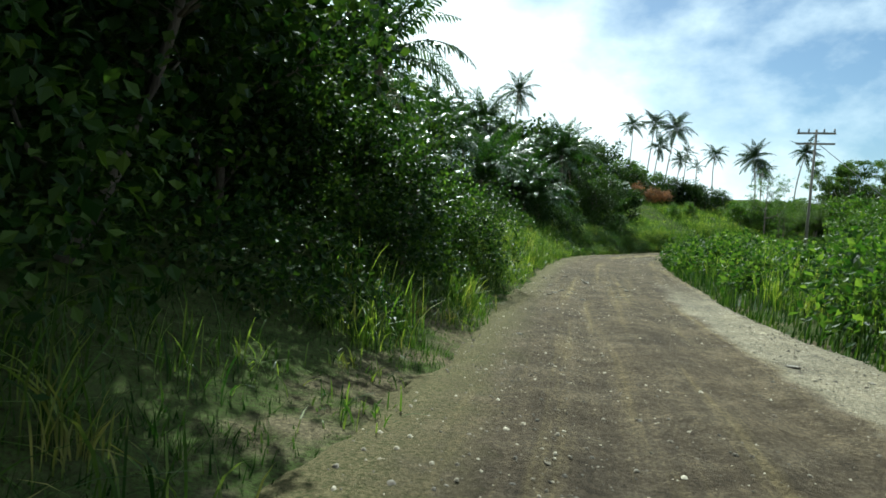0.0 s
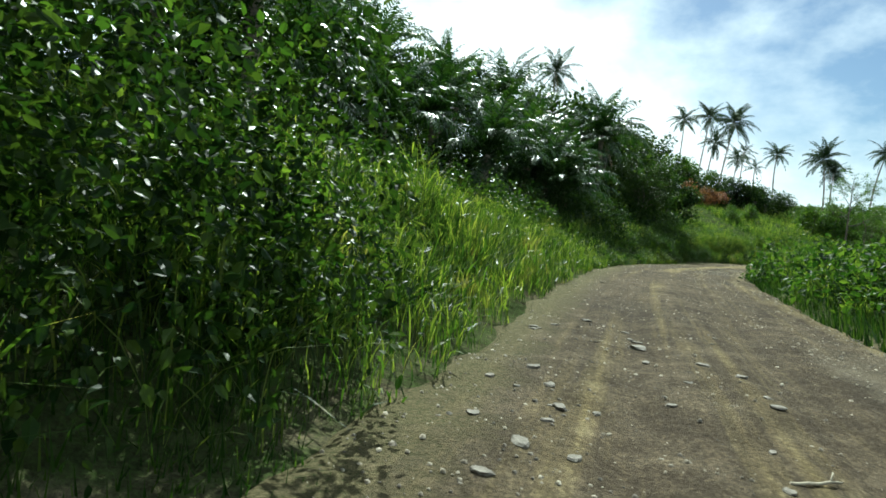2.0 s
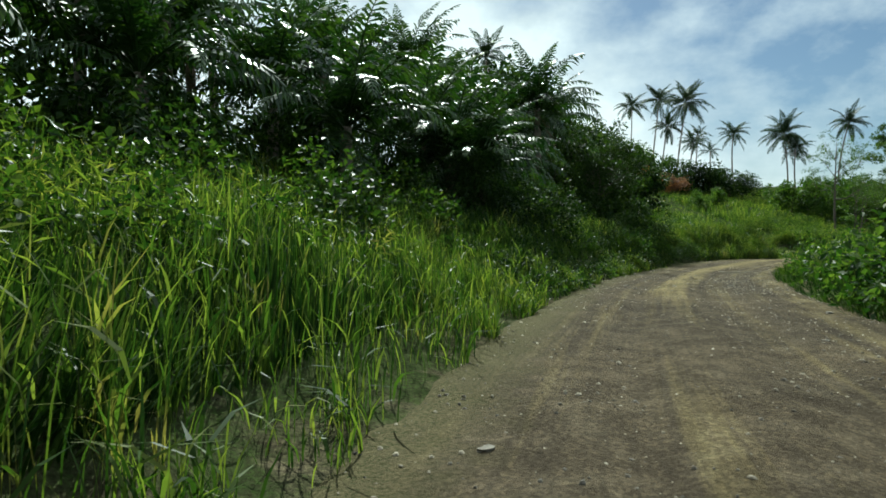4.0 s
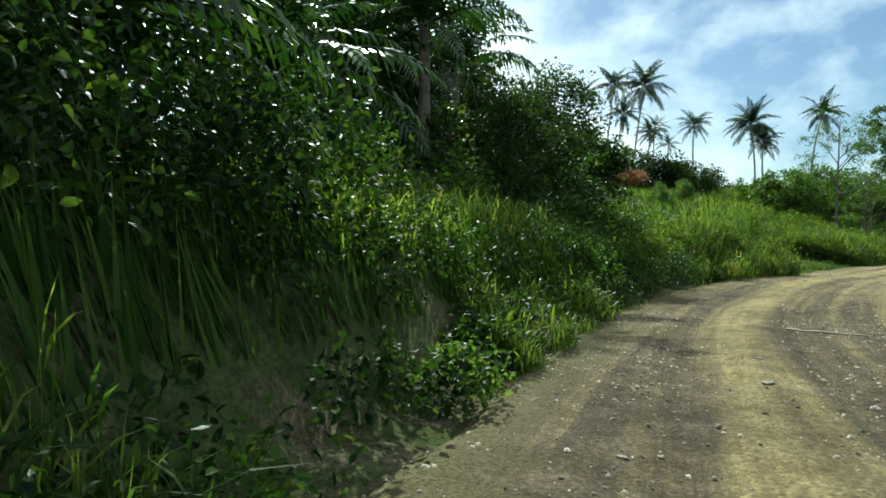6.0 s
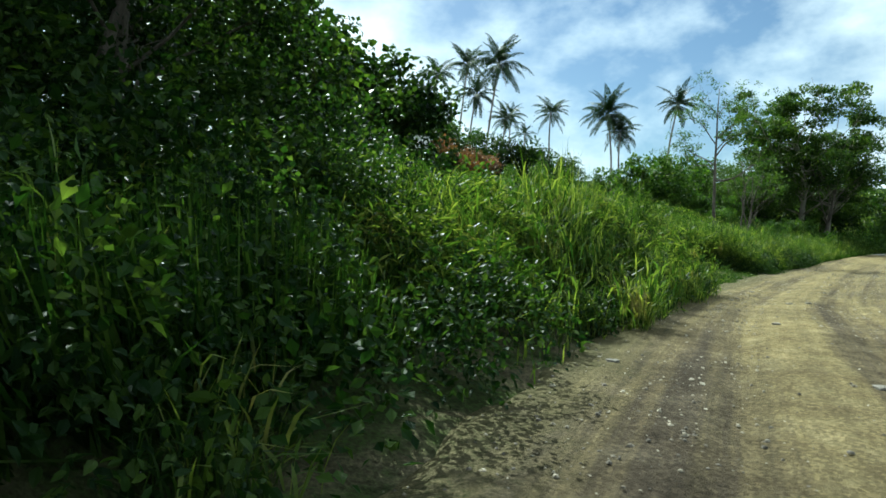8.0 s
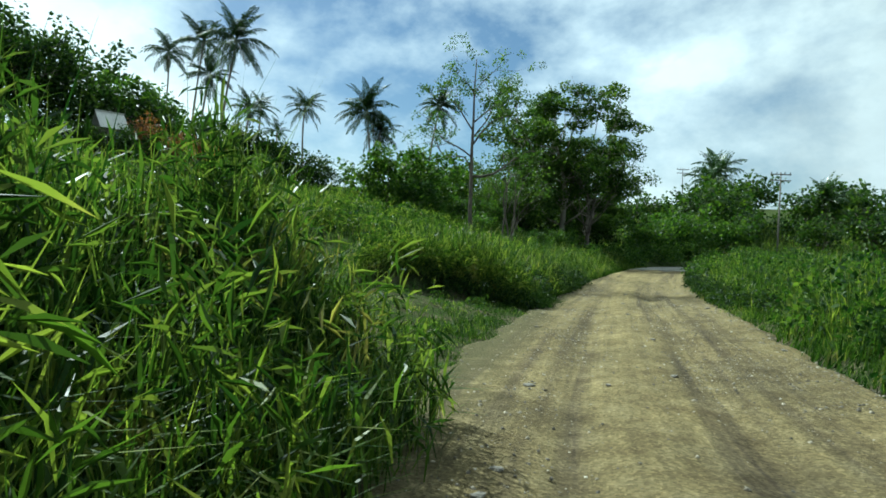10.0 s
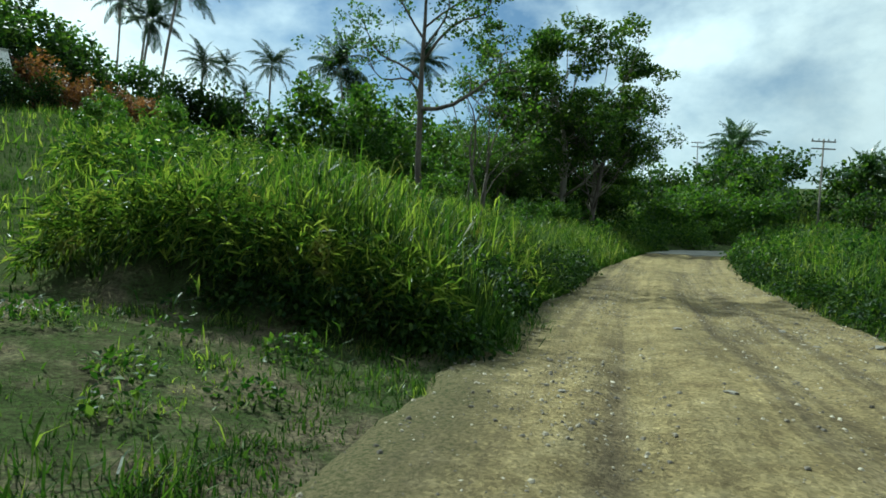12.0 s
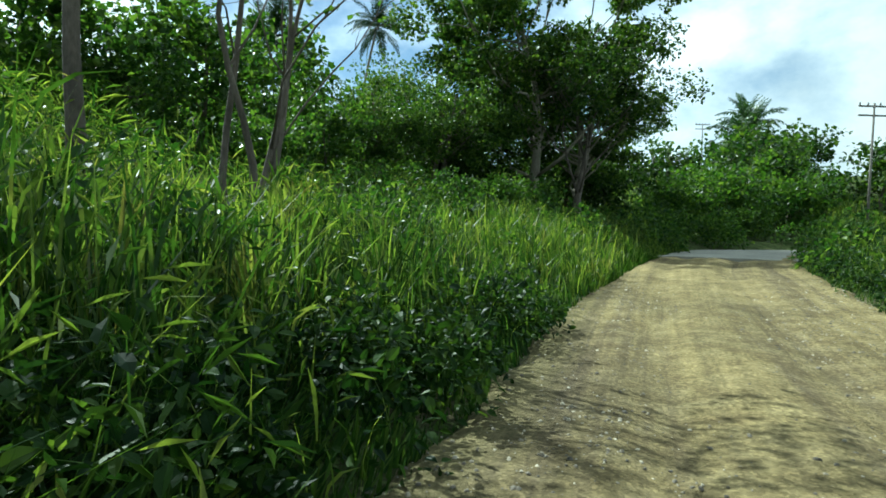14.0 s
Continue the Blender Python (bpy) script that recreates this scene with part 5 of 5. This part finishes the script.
# the bare-limbed tree on the bank and the slim many-stemmed one beyond it
def forked_tree(x, y):
    r = np.random.RandomState(9)
    z0 = at_ground(x, y)
    tree = new("forked_tree")
    tree.matrix_world = pose(x, y, z0)
    fork = 4.6 - z0
    wood = Build()
    stem = np.array([[0.1, 0.0, -0.3], [0.05, 0.0, 1.0], [0.0, 0.05, 2.0], [-0.02, 0.0, fork], [0.05, 0.1, fork + 1.4], [0.15, 0.15, fork + 3.0], [0.2, 0.2, fork + 4.7], [0.3, 0.2, fork + 6.2]])
    wood.tube(stem, [0.145, 0.12, 0.105, 0.10, 0.08, 0.062, 0.042, 0.022], 10)
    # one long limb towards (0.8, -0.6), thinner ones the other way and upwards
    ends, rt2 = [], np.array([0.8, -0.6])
    plan = [(fork, 1.0, 2.9, 1.4, 0.085), (fork + 0.15, -1.0, 1.5, 1.6, 0.05), (fork + 1.0, -1.0, 1.9, 2.6, 0.055), (fork + 1.6, 1.0, 2.0, 2.6, 0.055),
            (fork + 2.4, -0.8, 2.3, 2.2, 0.045), (fork + 2.8, 0.9, 2.5, 2.0, 0.045), (fork + 3.6, -0.6, 1.6, 2.0, 0.035), (fork + 3.8, 0.6, 1.8, 1.9, 0.035), (fork + 2.0, 0.3, 1.4, 3.2, 0.04)]
    for z, sgn, reach, rise, rad in plan:
        at = np.array([np.interp(z, stem[:, 2], stem[:, 0]), np.interp(z, stem[:, 2], stem[:, 1]), z])
        dy = r.normal(0, 0.8)
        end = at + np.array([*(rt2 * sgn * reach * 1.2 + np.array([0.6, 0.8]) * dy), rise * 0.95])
        br = limb(at, end, r, 0.10, 8)
        wood.tube(br, np.linspace(rad, rad * 0.25, 8), 6)
        ends += [br[5], br[7]]
        for q in range(6):
            st = br[r.randint(2, 8)]
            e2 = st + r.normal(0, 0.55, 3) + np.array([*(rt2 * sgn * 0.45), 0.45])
            wood.tube(limb(st, e2, r, 0.12, 4), np.linspace(rad * 0.32, rad * 0.08, 4), 4)
            ends.append(e2)
            if r.uniform() < 0.5:
                e3 = e2 + r.normal(0, 0.45, 3)
                wood.tube(limb(e2, e3, r, 0.12, 3), np.linspace(rad * 0.12, rad * 0.05, 3), 3)
                ends.append(e3)
    part("trunk", wood.mesh("trunk", M_BARK), tree)
    c = np.array([e for e in ends if e[2] > fork + 1.0])
    p, d = leaf_points(c, r.uniform(0.35, 0.75, len(c)), 5200, r, 0.2, 0.6)
    part("crown", leaf_mesh("crown", p, d, 0.105, M_LIGHT, r), tree, "thin light green crown with the sky showing through")
    return tagged(tree, "slender forked tree with a thin crown on the grassy bank", "tree")


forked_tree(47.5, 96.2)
stand(leafy_tree("slim_tree", 6.8, 2.0, 2.8, 700, 0.13, M_LIGHT, 110, "slim tree of several bare stems with few leaves", 4, 0.055, 0.5, 12), 49.4, 95.7, 0.95, 40)
# the great trees where the road bends
grove(leafy_tree("great_tree", 13.0, 5.6, 2.0, 34000, 0.19, M_GREAT, 111, "great dense tree with pale trunk over the bend of the road", 1, 0.22, 0.36, 24, 0.55, skirt=3, bark=M_PALEBARK),
      [(70.3, 112.0, 1.14), (74.6, 112.6, 0.86)], "great trees at the bend")
grove(leafy_tree("great_tree", 10.0, 4.6, 0.8, 13000, 0.21, M_GREAT, 112, "dense green tree in the group at the bend of the road", 2, 0.2, 0.6, 15, 0.75, 6),
      [(63.0, 110.6, 0.62), (66.6, 112.4, 0.8), (69.6, 117.5, 0.8), (78.0, 117.0, 0.75), (59.6, 109.2, 0.5)], "great trees at the bend")
stand(leafy_tree("overhanging_tree", 11.5, 4.6, 5.5, 10000, 0.19, M_GREAT, 116, "tree leaning out over the bend with a high crown", 1, 0.2, 0.55, 14), 71.2, 109.8, 0.88, 120)
grove(leafy_tree("round_bush", 4.2, 3.0, 0.0, 3000, 0.29, M_LIGHT, 113, "rounded light green bush beyond the bend", 3, 0.07, 0.66, 14, 0.85, 12),
      [(82.0, 111.0, 0.85), (87.0, 112.0, 1.05), (92.0, 113.0, 1.2), (79.0, 110.0, 0.45), (86.0, 109.0, 0.5), (97.0, 112.0, 1.0), (62.0, 105.0, 0.35), (66.5, 108.0, 0.4), (58.5, 102.5, 0.3), (52.0, 101.5, 0.4), (46.0, 99.5, 0.35)], "bushes beyond the bend")
grove(leafy_tree("far_tree", 9.0, 4.5, 0.2, 1900, 0.55, M_TREE, 114, "dark green tree in the belt of trees beyond the bend", 2, 0.2, 0.64, 13, 0.8, 12),
      [(100, 119, 0.8), (107, 121, 0.85), (114, 122, 0.9), (121, 126, 0.95), (129, 128, 1.0), (108, 106, 0.58), (115, 103, 0.7), (122, 98, 0.78), (128, 108, 0.95), (94, 121, 0.7), (130, 92, 0.85), (137, 100, 0.95), (88, 122, 0.7), (136, 84, 0.85), (124, 84, 0.7), (131, 76, 0.8), (140, 118, 0.95), (147, 110, 1.0), (119, 113, 0.9), (101.5, 113.0, 0.6), (106.0, 115.0, 0.62)], "belt of trees beyond the bend")
grove(leafy_tree("field_tree", 7.0, 3.6, 0.1, 4500, 0.26, M_LIGHT, 115, "green leafy tree on the flat land off the road", 2, 0.12, 0.64, 12, 0.8, 12),
      [(43.0, 66.0, 0.95), (47.0, 71.0, 1.0), (39.0, 60.5, 0.8), (35.0, 52.0, 0.6), (52.0, 62.0, 1.0), (31.0, 45.0, 0.42)], "trees on the flat land")


# ---- palms ----
def frond_mesh(name, length, rise, fall, leaflet, count, seed, mat, hang=0.5, fat=0.05):
    """A palm frond along +x from the origin: a curved rib with two rows of hanging leaflets. rise: its first slope in degrees; fall: how far it curls down."""
    r = np.random.RandomState(seed)
    u = np.linspace(0, 1, 12)
    ang = np.radians(rise - fall * u**1.3)
    step = length / 11
    x = np.r_[0, np.cumsum(np.cos(ang[:-1]) * step)]
    z = np.r_[0, np.cumsum(np.sin(ang[:-1]) * step)]
    y = 0.04 * length * np.sin(u * 2.2 + seed) * u
    rib = np.stack([x, y, z], 1)
    b = Build().tube(rib, length * np.linspace(0.012, 0.002, 12), 4)
    f = np.repeat(np.linspace(0.14, 0.985, count), 2)
    sg = np.tile([1.0, -1.0], count)
    k = len(f)
    at = np.stack([np.interp(f, u, rib[:, q]) for q in range(3)], 1)
    ta = np.interp(f, u, ang)
    fw = np.stack([np.cos(ta), 0 * ta, np.sin(ta)], 1)
    up = np.stack([-np.sin(ta), 0 * ta, np.cos(ta)], 1)
    ln = leaflet * np.sin(np.pi * np.clip(0.14 + 0.86 * f, 0, 1)) ** 0.55 * r.uniform(0.75, 1.15, k) * (1 - 0.35 * f**3)
    out = np.stack([0 * f, sg, 0 * f], 1)
    go = out * 0.85 + fw * (0.35 + 0.5 * f)[:, None] + up * r.uniform(-0.1, 0.35, k)[:, None]
    go /= np.linalg.norm(go, axis=1, keepdims=True)
    down = np.array([0, 0, -1.0])
    mid = at + go * (ln * 0.5)[:, None] + down * (ln * 0.10 * hang)[:, None]
    tip = at + go * (ln * 0.88)[:, None] + down * (ln * (0.30 + r.uniform(0, 0.5, k)) * hang)[:, None]
    w = (leaflet * fat * r.uniform(0.7, 1.3, k))[:, None] * fw
    v = np.stack([at - w * 0.4, at + w * 0.4, mid + w, mid - w, tip], 1).reshape(-1, 3)
    base = np.arange(k)[:, None] * 5 + b.n
    b.v.append(v)
    b.q.append(base + np.array([0, 1, 2, 3]))
    b.t.append(base + np.array([3, 2, 4]))
    b.n += len(v)
    return b.mesh(name, mat, False)


COCO = [[frond_mesh("frond", 4.5, a, f, 0.92, 34, 200 + k + int(a), M_COCO, h, 0.062) for k in range(2)] for a, f, h in ((70, 62, 0.5), (40, 78, 0.9), (4, 72, 1.0), (-42, 40, 0.6))]
OIL = [[frond_mesh("frond", 4.6, a, f, 0.95, 23, 300 + k + int(a), M_FROND, h, 0.072) for k in range(2)] for a, f, h in ((80, 62, 0.6), (60, 90, 0.8), (32, 92, 1.0), (-12, 62, 0.9))]
DEAD = frond_mesh("frond", 3.0, -60, 25, 0.5, 16, 401, M_HUSK, 0.4)


def palm(name, kinds, counts, trunk_h, trunk_r, tilt, seed, label, ringed, dead=0, size=1.0):
    """A palm on the origin: leaning trunk, then fronds in tiers from upright to hanging."""
    r = np.random.RandomState(seed)
    p = new(name)
    u = np.linspace(0, 1, 14)
    a = r.uniform(0, 6.28)
    px = tilt * trunk_h * (u**1.6)
    pts = np.stack([px, 0.03 * trunk_h * np.sin(u * 3 + a), trunk_h * u - 0.3 * (1 - u)], 1)
    rad = trunk_r * (1.0 - 0.35 * u + 0.7 * np.exp(-u * 14))
    if ringed:
        rad = rad * (1 + 0.10 * np.sin(np.arange(14) * 2.1))
    part("trunk", Build().tube(pts, rad, 10).mesh("trunk", M_PALMBARK), p)
    top = Matrix.Translation(pts[-1])
    turn = r.uniform(0, 360)
    for tier, cnt in enumerate(counts):
        for k in range(cnt):
            turn += 137.5 + r.normal(0, 9)
            ob = part("frond", kinds[tier][k % 2], p)
            sc = size * r.uniform(0.82, 1.12)
            ob.matrix_basis = top @ pose(0, 0, r.uniform(-0.25, 0.1), r.normal(0, 10), r.normal(0, 9), turn) @ Matrix.Scale(sc, 4)
    for k in range(dead):
        ob = part("frond", DEAD, p, "dry brown hanging frond")
        ob.matrix_basis = top @ pose(0, 0, -0.2, r.normal(0, 12), r.normal(0, 8), r.uniform(0, 360)) @ Matrix.Scale(size, 4)
    return tagged(p, label, "palm tree")


def coconut(x, y, crown_z, tilt, turn, seed, size=1.0, counts=(7, 8, 8, 4), label="tall coconut palm with a ragged crown on the hilltop"):
    h = crown_z + 1.4 - at_ground(x, y)
    p = palm("coconut_palm", COCO, counts, h, 0.17, tilt, seed, label, True, 2, size)
    dx = -tilt * h
    p.matrix_world = pose(x + dx * math.cos(radians(turn)), y + dx * math.sin(radians(turn)), at_ground(x, y), 0, 0, turn)
    p["group"] = "coconut palms"


coconut(50.7, 181.1, 30.8, 0.03, 20, 1, 1.05)
coconut(52.1, 165.6, 28.9, 0.09, 0, 2, 1.1)
coconut(51.8, 149.2, 24.9, 0.13, 0, 3, 1.15, (9, 10, 10, 5))
coconut(50.0, 154.0, 21.2, 0.10, 10, 4, 0.9)
coconut(64.5, 176.4, 23.2, 0.02, 0, 5, 0.8, (6, 4, 4, 2), "small coconut palm with an upright crown")
coconut(67.0, 163.0, 21.4, 0.04, 30, 6, 0.85)
coconut(71.3, 151.4, 19.5, 0.05, 200, 7, 1.15, (9, 10, 11, 6))
coconut(73.4, 150.9, 16.6, 0.04, 20, 8, 0.85)
coconut(79.9, 145.4, 20.5, 0.16, 15, 9, 0.95)
coconut(67.5, 176.0, 19.6, 0.02, 0, 10, 0.7, (5, 5, 4, 1), "small coconut palm half hidden by trees")
coconut(11.6, 117.8, 24.4, 0.04, 100, 11, 1.05)
coconut(57.0, 160.0, 19.0, 0.05, 40, 12, 0.8)


def oil(x, y, trunk, seed, size=1.0, counts=(8, 10, 9, 5), label="oil palm with long arching fronds on the hillside", group="oil palms on the hill"):
    p = palm("oil_palm", OIL, counts, trunk, 0.30, 0.02, seed, label, True, 1, size)
    p["group"] = group
    stand(p, x, y, 1.0, seed * 47.0)


HILL_PALMS = [(-3.4, 30.0, 5.8, 1.0), (-8.6, 47.8, 6.0, 1.05), (-6.9, 64.3, 7.4, 1.05), (-2.1, 81.2, 7.0, 1.1), (2.9, 78.8, 6.8, 1.05), (6.5, 79.5, 6.6, 1.05),
              (-5.0, 38.0, 2.4, 1.0), (-2.6, 46.5, 2.2, 1.0), (-1.0, 55.0, 2.6, 1.0), (4.0, 65.0, 3.4, 1.0), (10.0, 75.0, 4.2, 1.0), (-10.5, 38.0, 6.0, 1.0),
              (8.0, 61.8, 1.3, 0.95), (0.0, 60.0, 4.4, 1.0), (-7.5, 34.0, 4.0, 1.0), (-6.0, 43.0, 4.0, 1.0), (-6.5, 12.0, 6.2, 0.95),
              (-5.0, 53.5, 4.6, 1.0), (-9.0, 55.0, 6.0, 1.05), (1.5, 71.5, 5.0, 1.0), (5.2, 57.5, 2.0, 1.0), (9.4, 69.6, 3.4, 1.0), (6.5, 69.5, 4.4, 1.05), (6.4, 54.0, 0.9, 0.95), (7.4, 52.6, 0.6, 0.8), (12.2, 71.0, 6.3, 1.0), (2.6, 50.8, 1.3, 1.0)]
for k, (x, y, trunk, size) in enumerate(HILL_PALMS):
    oil(x, y, trunk + 0.9, 20 + k, size * 1.08)
for k, (x, y, crown) in enumerate([(-5.4, 57.5, 9.2), (-1.7, 70.5, 12.4), (3.5, 73.9, 12.3), (14.2, 79.6, 9.6)]):
    oil(x, y, crown - at_ground(x, y), 50 + k, 1.15)
for k, (x, y, trunk, size) in enumerate([(131.0, 134.5, 7.8, 1.2), (136.5, 136.5, 8.4, 1.2), (127.5, 133.0, 6.4, 1.1), (118.0, 110.0, 6.0, 1.0), (126.0, 100.0, 6.5, 1.0), (112.0, 98.0, 4.0, 0.9), (121.0, 91.0, 5.5, 1.0)]):
    oil(x, y, trunk, 60 + k, size, (8, 9, 8, 4), "oil palm rising behind the belt of trees", "oil palms beyond the bend")


# ---- utility poles, hut ----
def utility_pole(x, y, height, turn, stay=False, lean=0.0):
    p = new("utility_pole")
    part("post", Build().tube([(0, 0, -0.3), (0, 0, height * 0.5), (0, 0, height)], [0.105, 0.09, 0.075], 10).mesh("post", M_POLE), p)
    for z in (height - 0.95, height - 0.25):
        arm = part("crossarm", Build().box((-1.15, -0.06, z - 0.06), (1.15, 0.06, z + 0.06)).mesh("crossarm", M_POLE, False), p)
    for z, xs in ((height - 0.19, (-1.05, -0.45, 0.45, 1.05)),):
        for q in xs:
            part("insulator", Build().tube([(q, 0, z), (q, 0, z + 0.08), (q, 0, z + 0.16), (q, 0, z + 0.24)], [0.03, 0.07, 0.05, 0.06], 8).mesh("insulator", M_STEEL), arm, "dark insulator on the crossarm")
    if stay:
        part("stay_wire", Build().tube([(0, 0, height - 0.8), (4.2, -1.0, height * 0.5), (8.4, -2.0, 0.1)], [0.025, 0.025, 0.025], 5).mesh("stay_wire", M_STEEL), p)
    tagged(p, "weathered wooden utility pole with two crossarms", "utility pole", "utility poles")
    p.matrix_world = pose(x, y, at_ground(x, y), 0, lean, turn)


utility_pole(24.4, 43.7, 9.1, -25, True, 1.2)
utility_pole(101.6, 108.0, 10.2, -40, False, 1.5)
utility_pole(139.9, 146.6, 19.1 - at_ground(139.9, 146.6), -35)


def hut(x, y, turn):
    h = new("hut")
    part("wall", Build().box((-1.3, -1.1, -0.4), (1.3, -1.0, 2.3)).box((-1.3, 1.0, -0.4), (1.3, 1.1, 2.3)).box((-1.3, -1.0, -0.4), (-1.2, 1.0, 2.3)).box((1.2, -1.0, -0.4), (1.3, 1.0, 2.3)).mesh("wall", M_WALL, False), h, "dark weathered board wall")
    n, w = 60, 2.3
    xs = np.linspace(-w / 2, w / 2, n)
    zz = 0.025 * np.sin(np.arange(n) * np.pi / 2)
    v = np.concatenate([np.stack([xs, np.full(n, yy), zz + zt + th], 1) for yy, zt, th in ((-1.35, 2.15, 0), (0.1, 3.75, 0), (0.1, 3.75, -0.02), (-1.35, 2.15, -0.02))])
    q = np.arange(n - 1)
    faces = np.concatenate([np.stack([q + r0 * n, q + 1 + r0 * n, q + 1 + r1 * n, q + r1 * n], 1) for r0, r1 in ((0, 1), (1, 2), (2, 3), (3, 0))])
    sheet = mesh_of("roof_sheet", v, faces, M_ROOF)
    part("roof_sheet", sheet, h, "pale grey corrugated roof sheet")
    back = part("roof_sheet", sheet, h)
    back.matrix_basis = pose(0, 0, 0, 0, 0, 180)
    part("door", Build().box((0.1, -1.16, -0.1), (0.95, -1.1, 1.9)).mesh("door", M_BLUE, False), h, "faded blue door panel")
    tagged(h, "small board hut with a pale metal roof behind red bushes", "hut")
    h.matrix_world = pose(x, y, at_ground(x, y) - 0.1, 0, 0, turn)


hut(35.5, 130.8, 10)
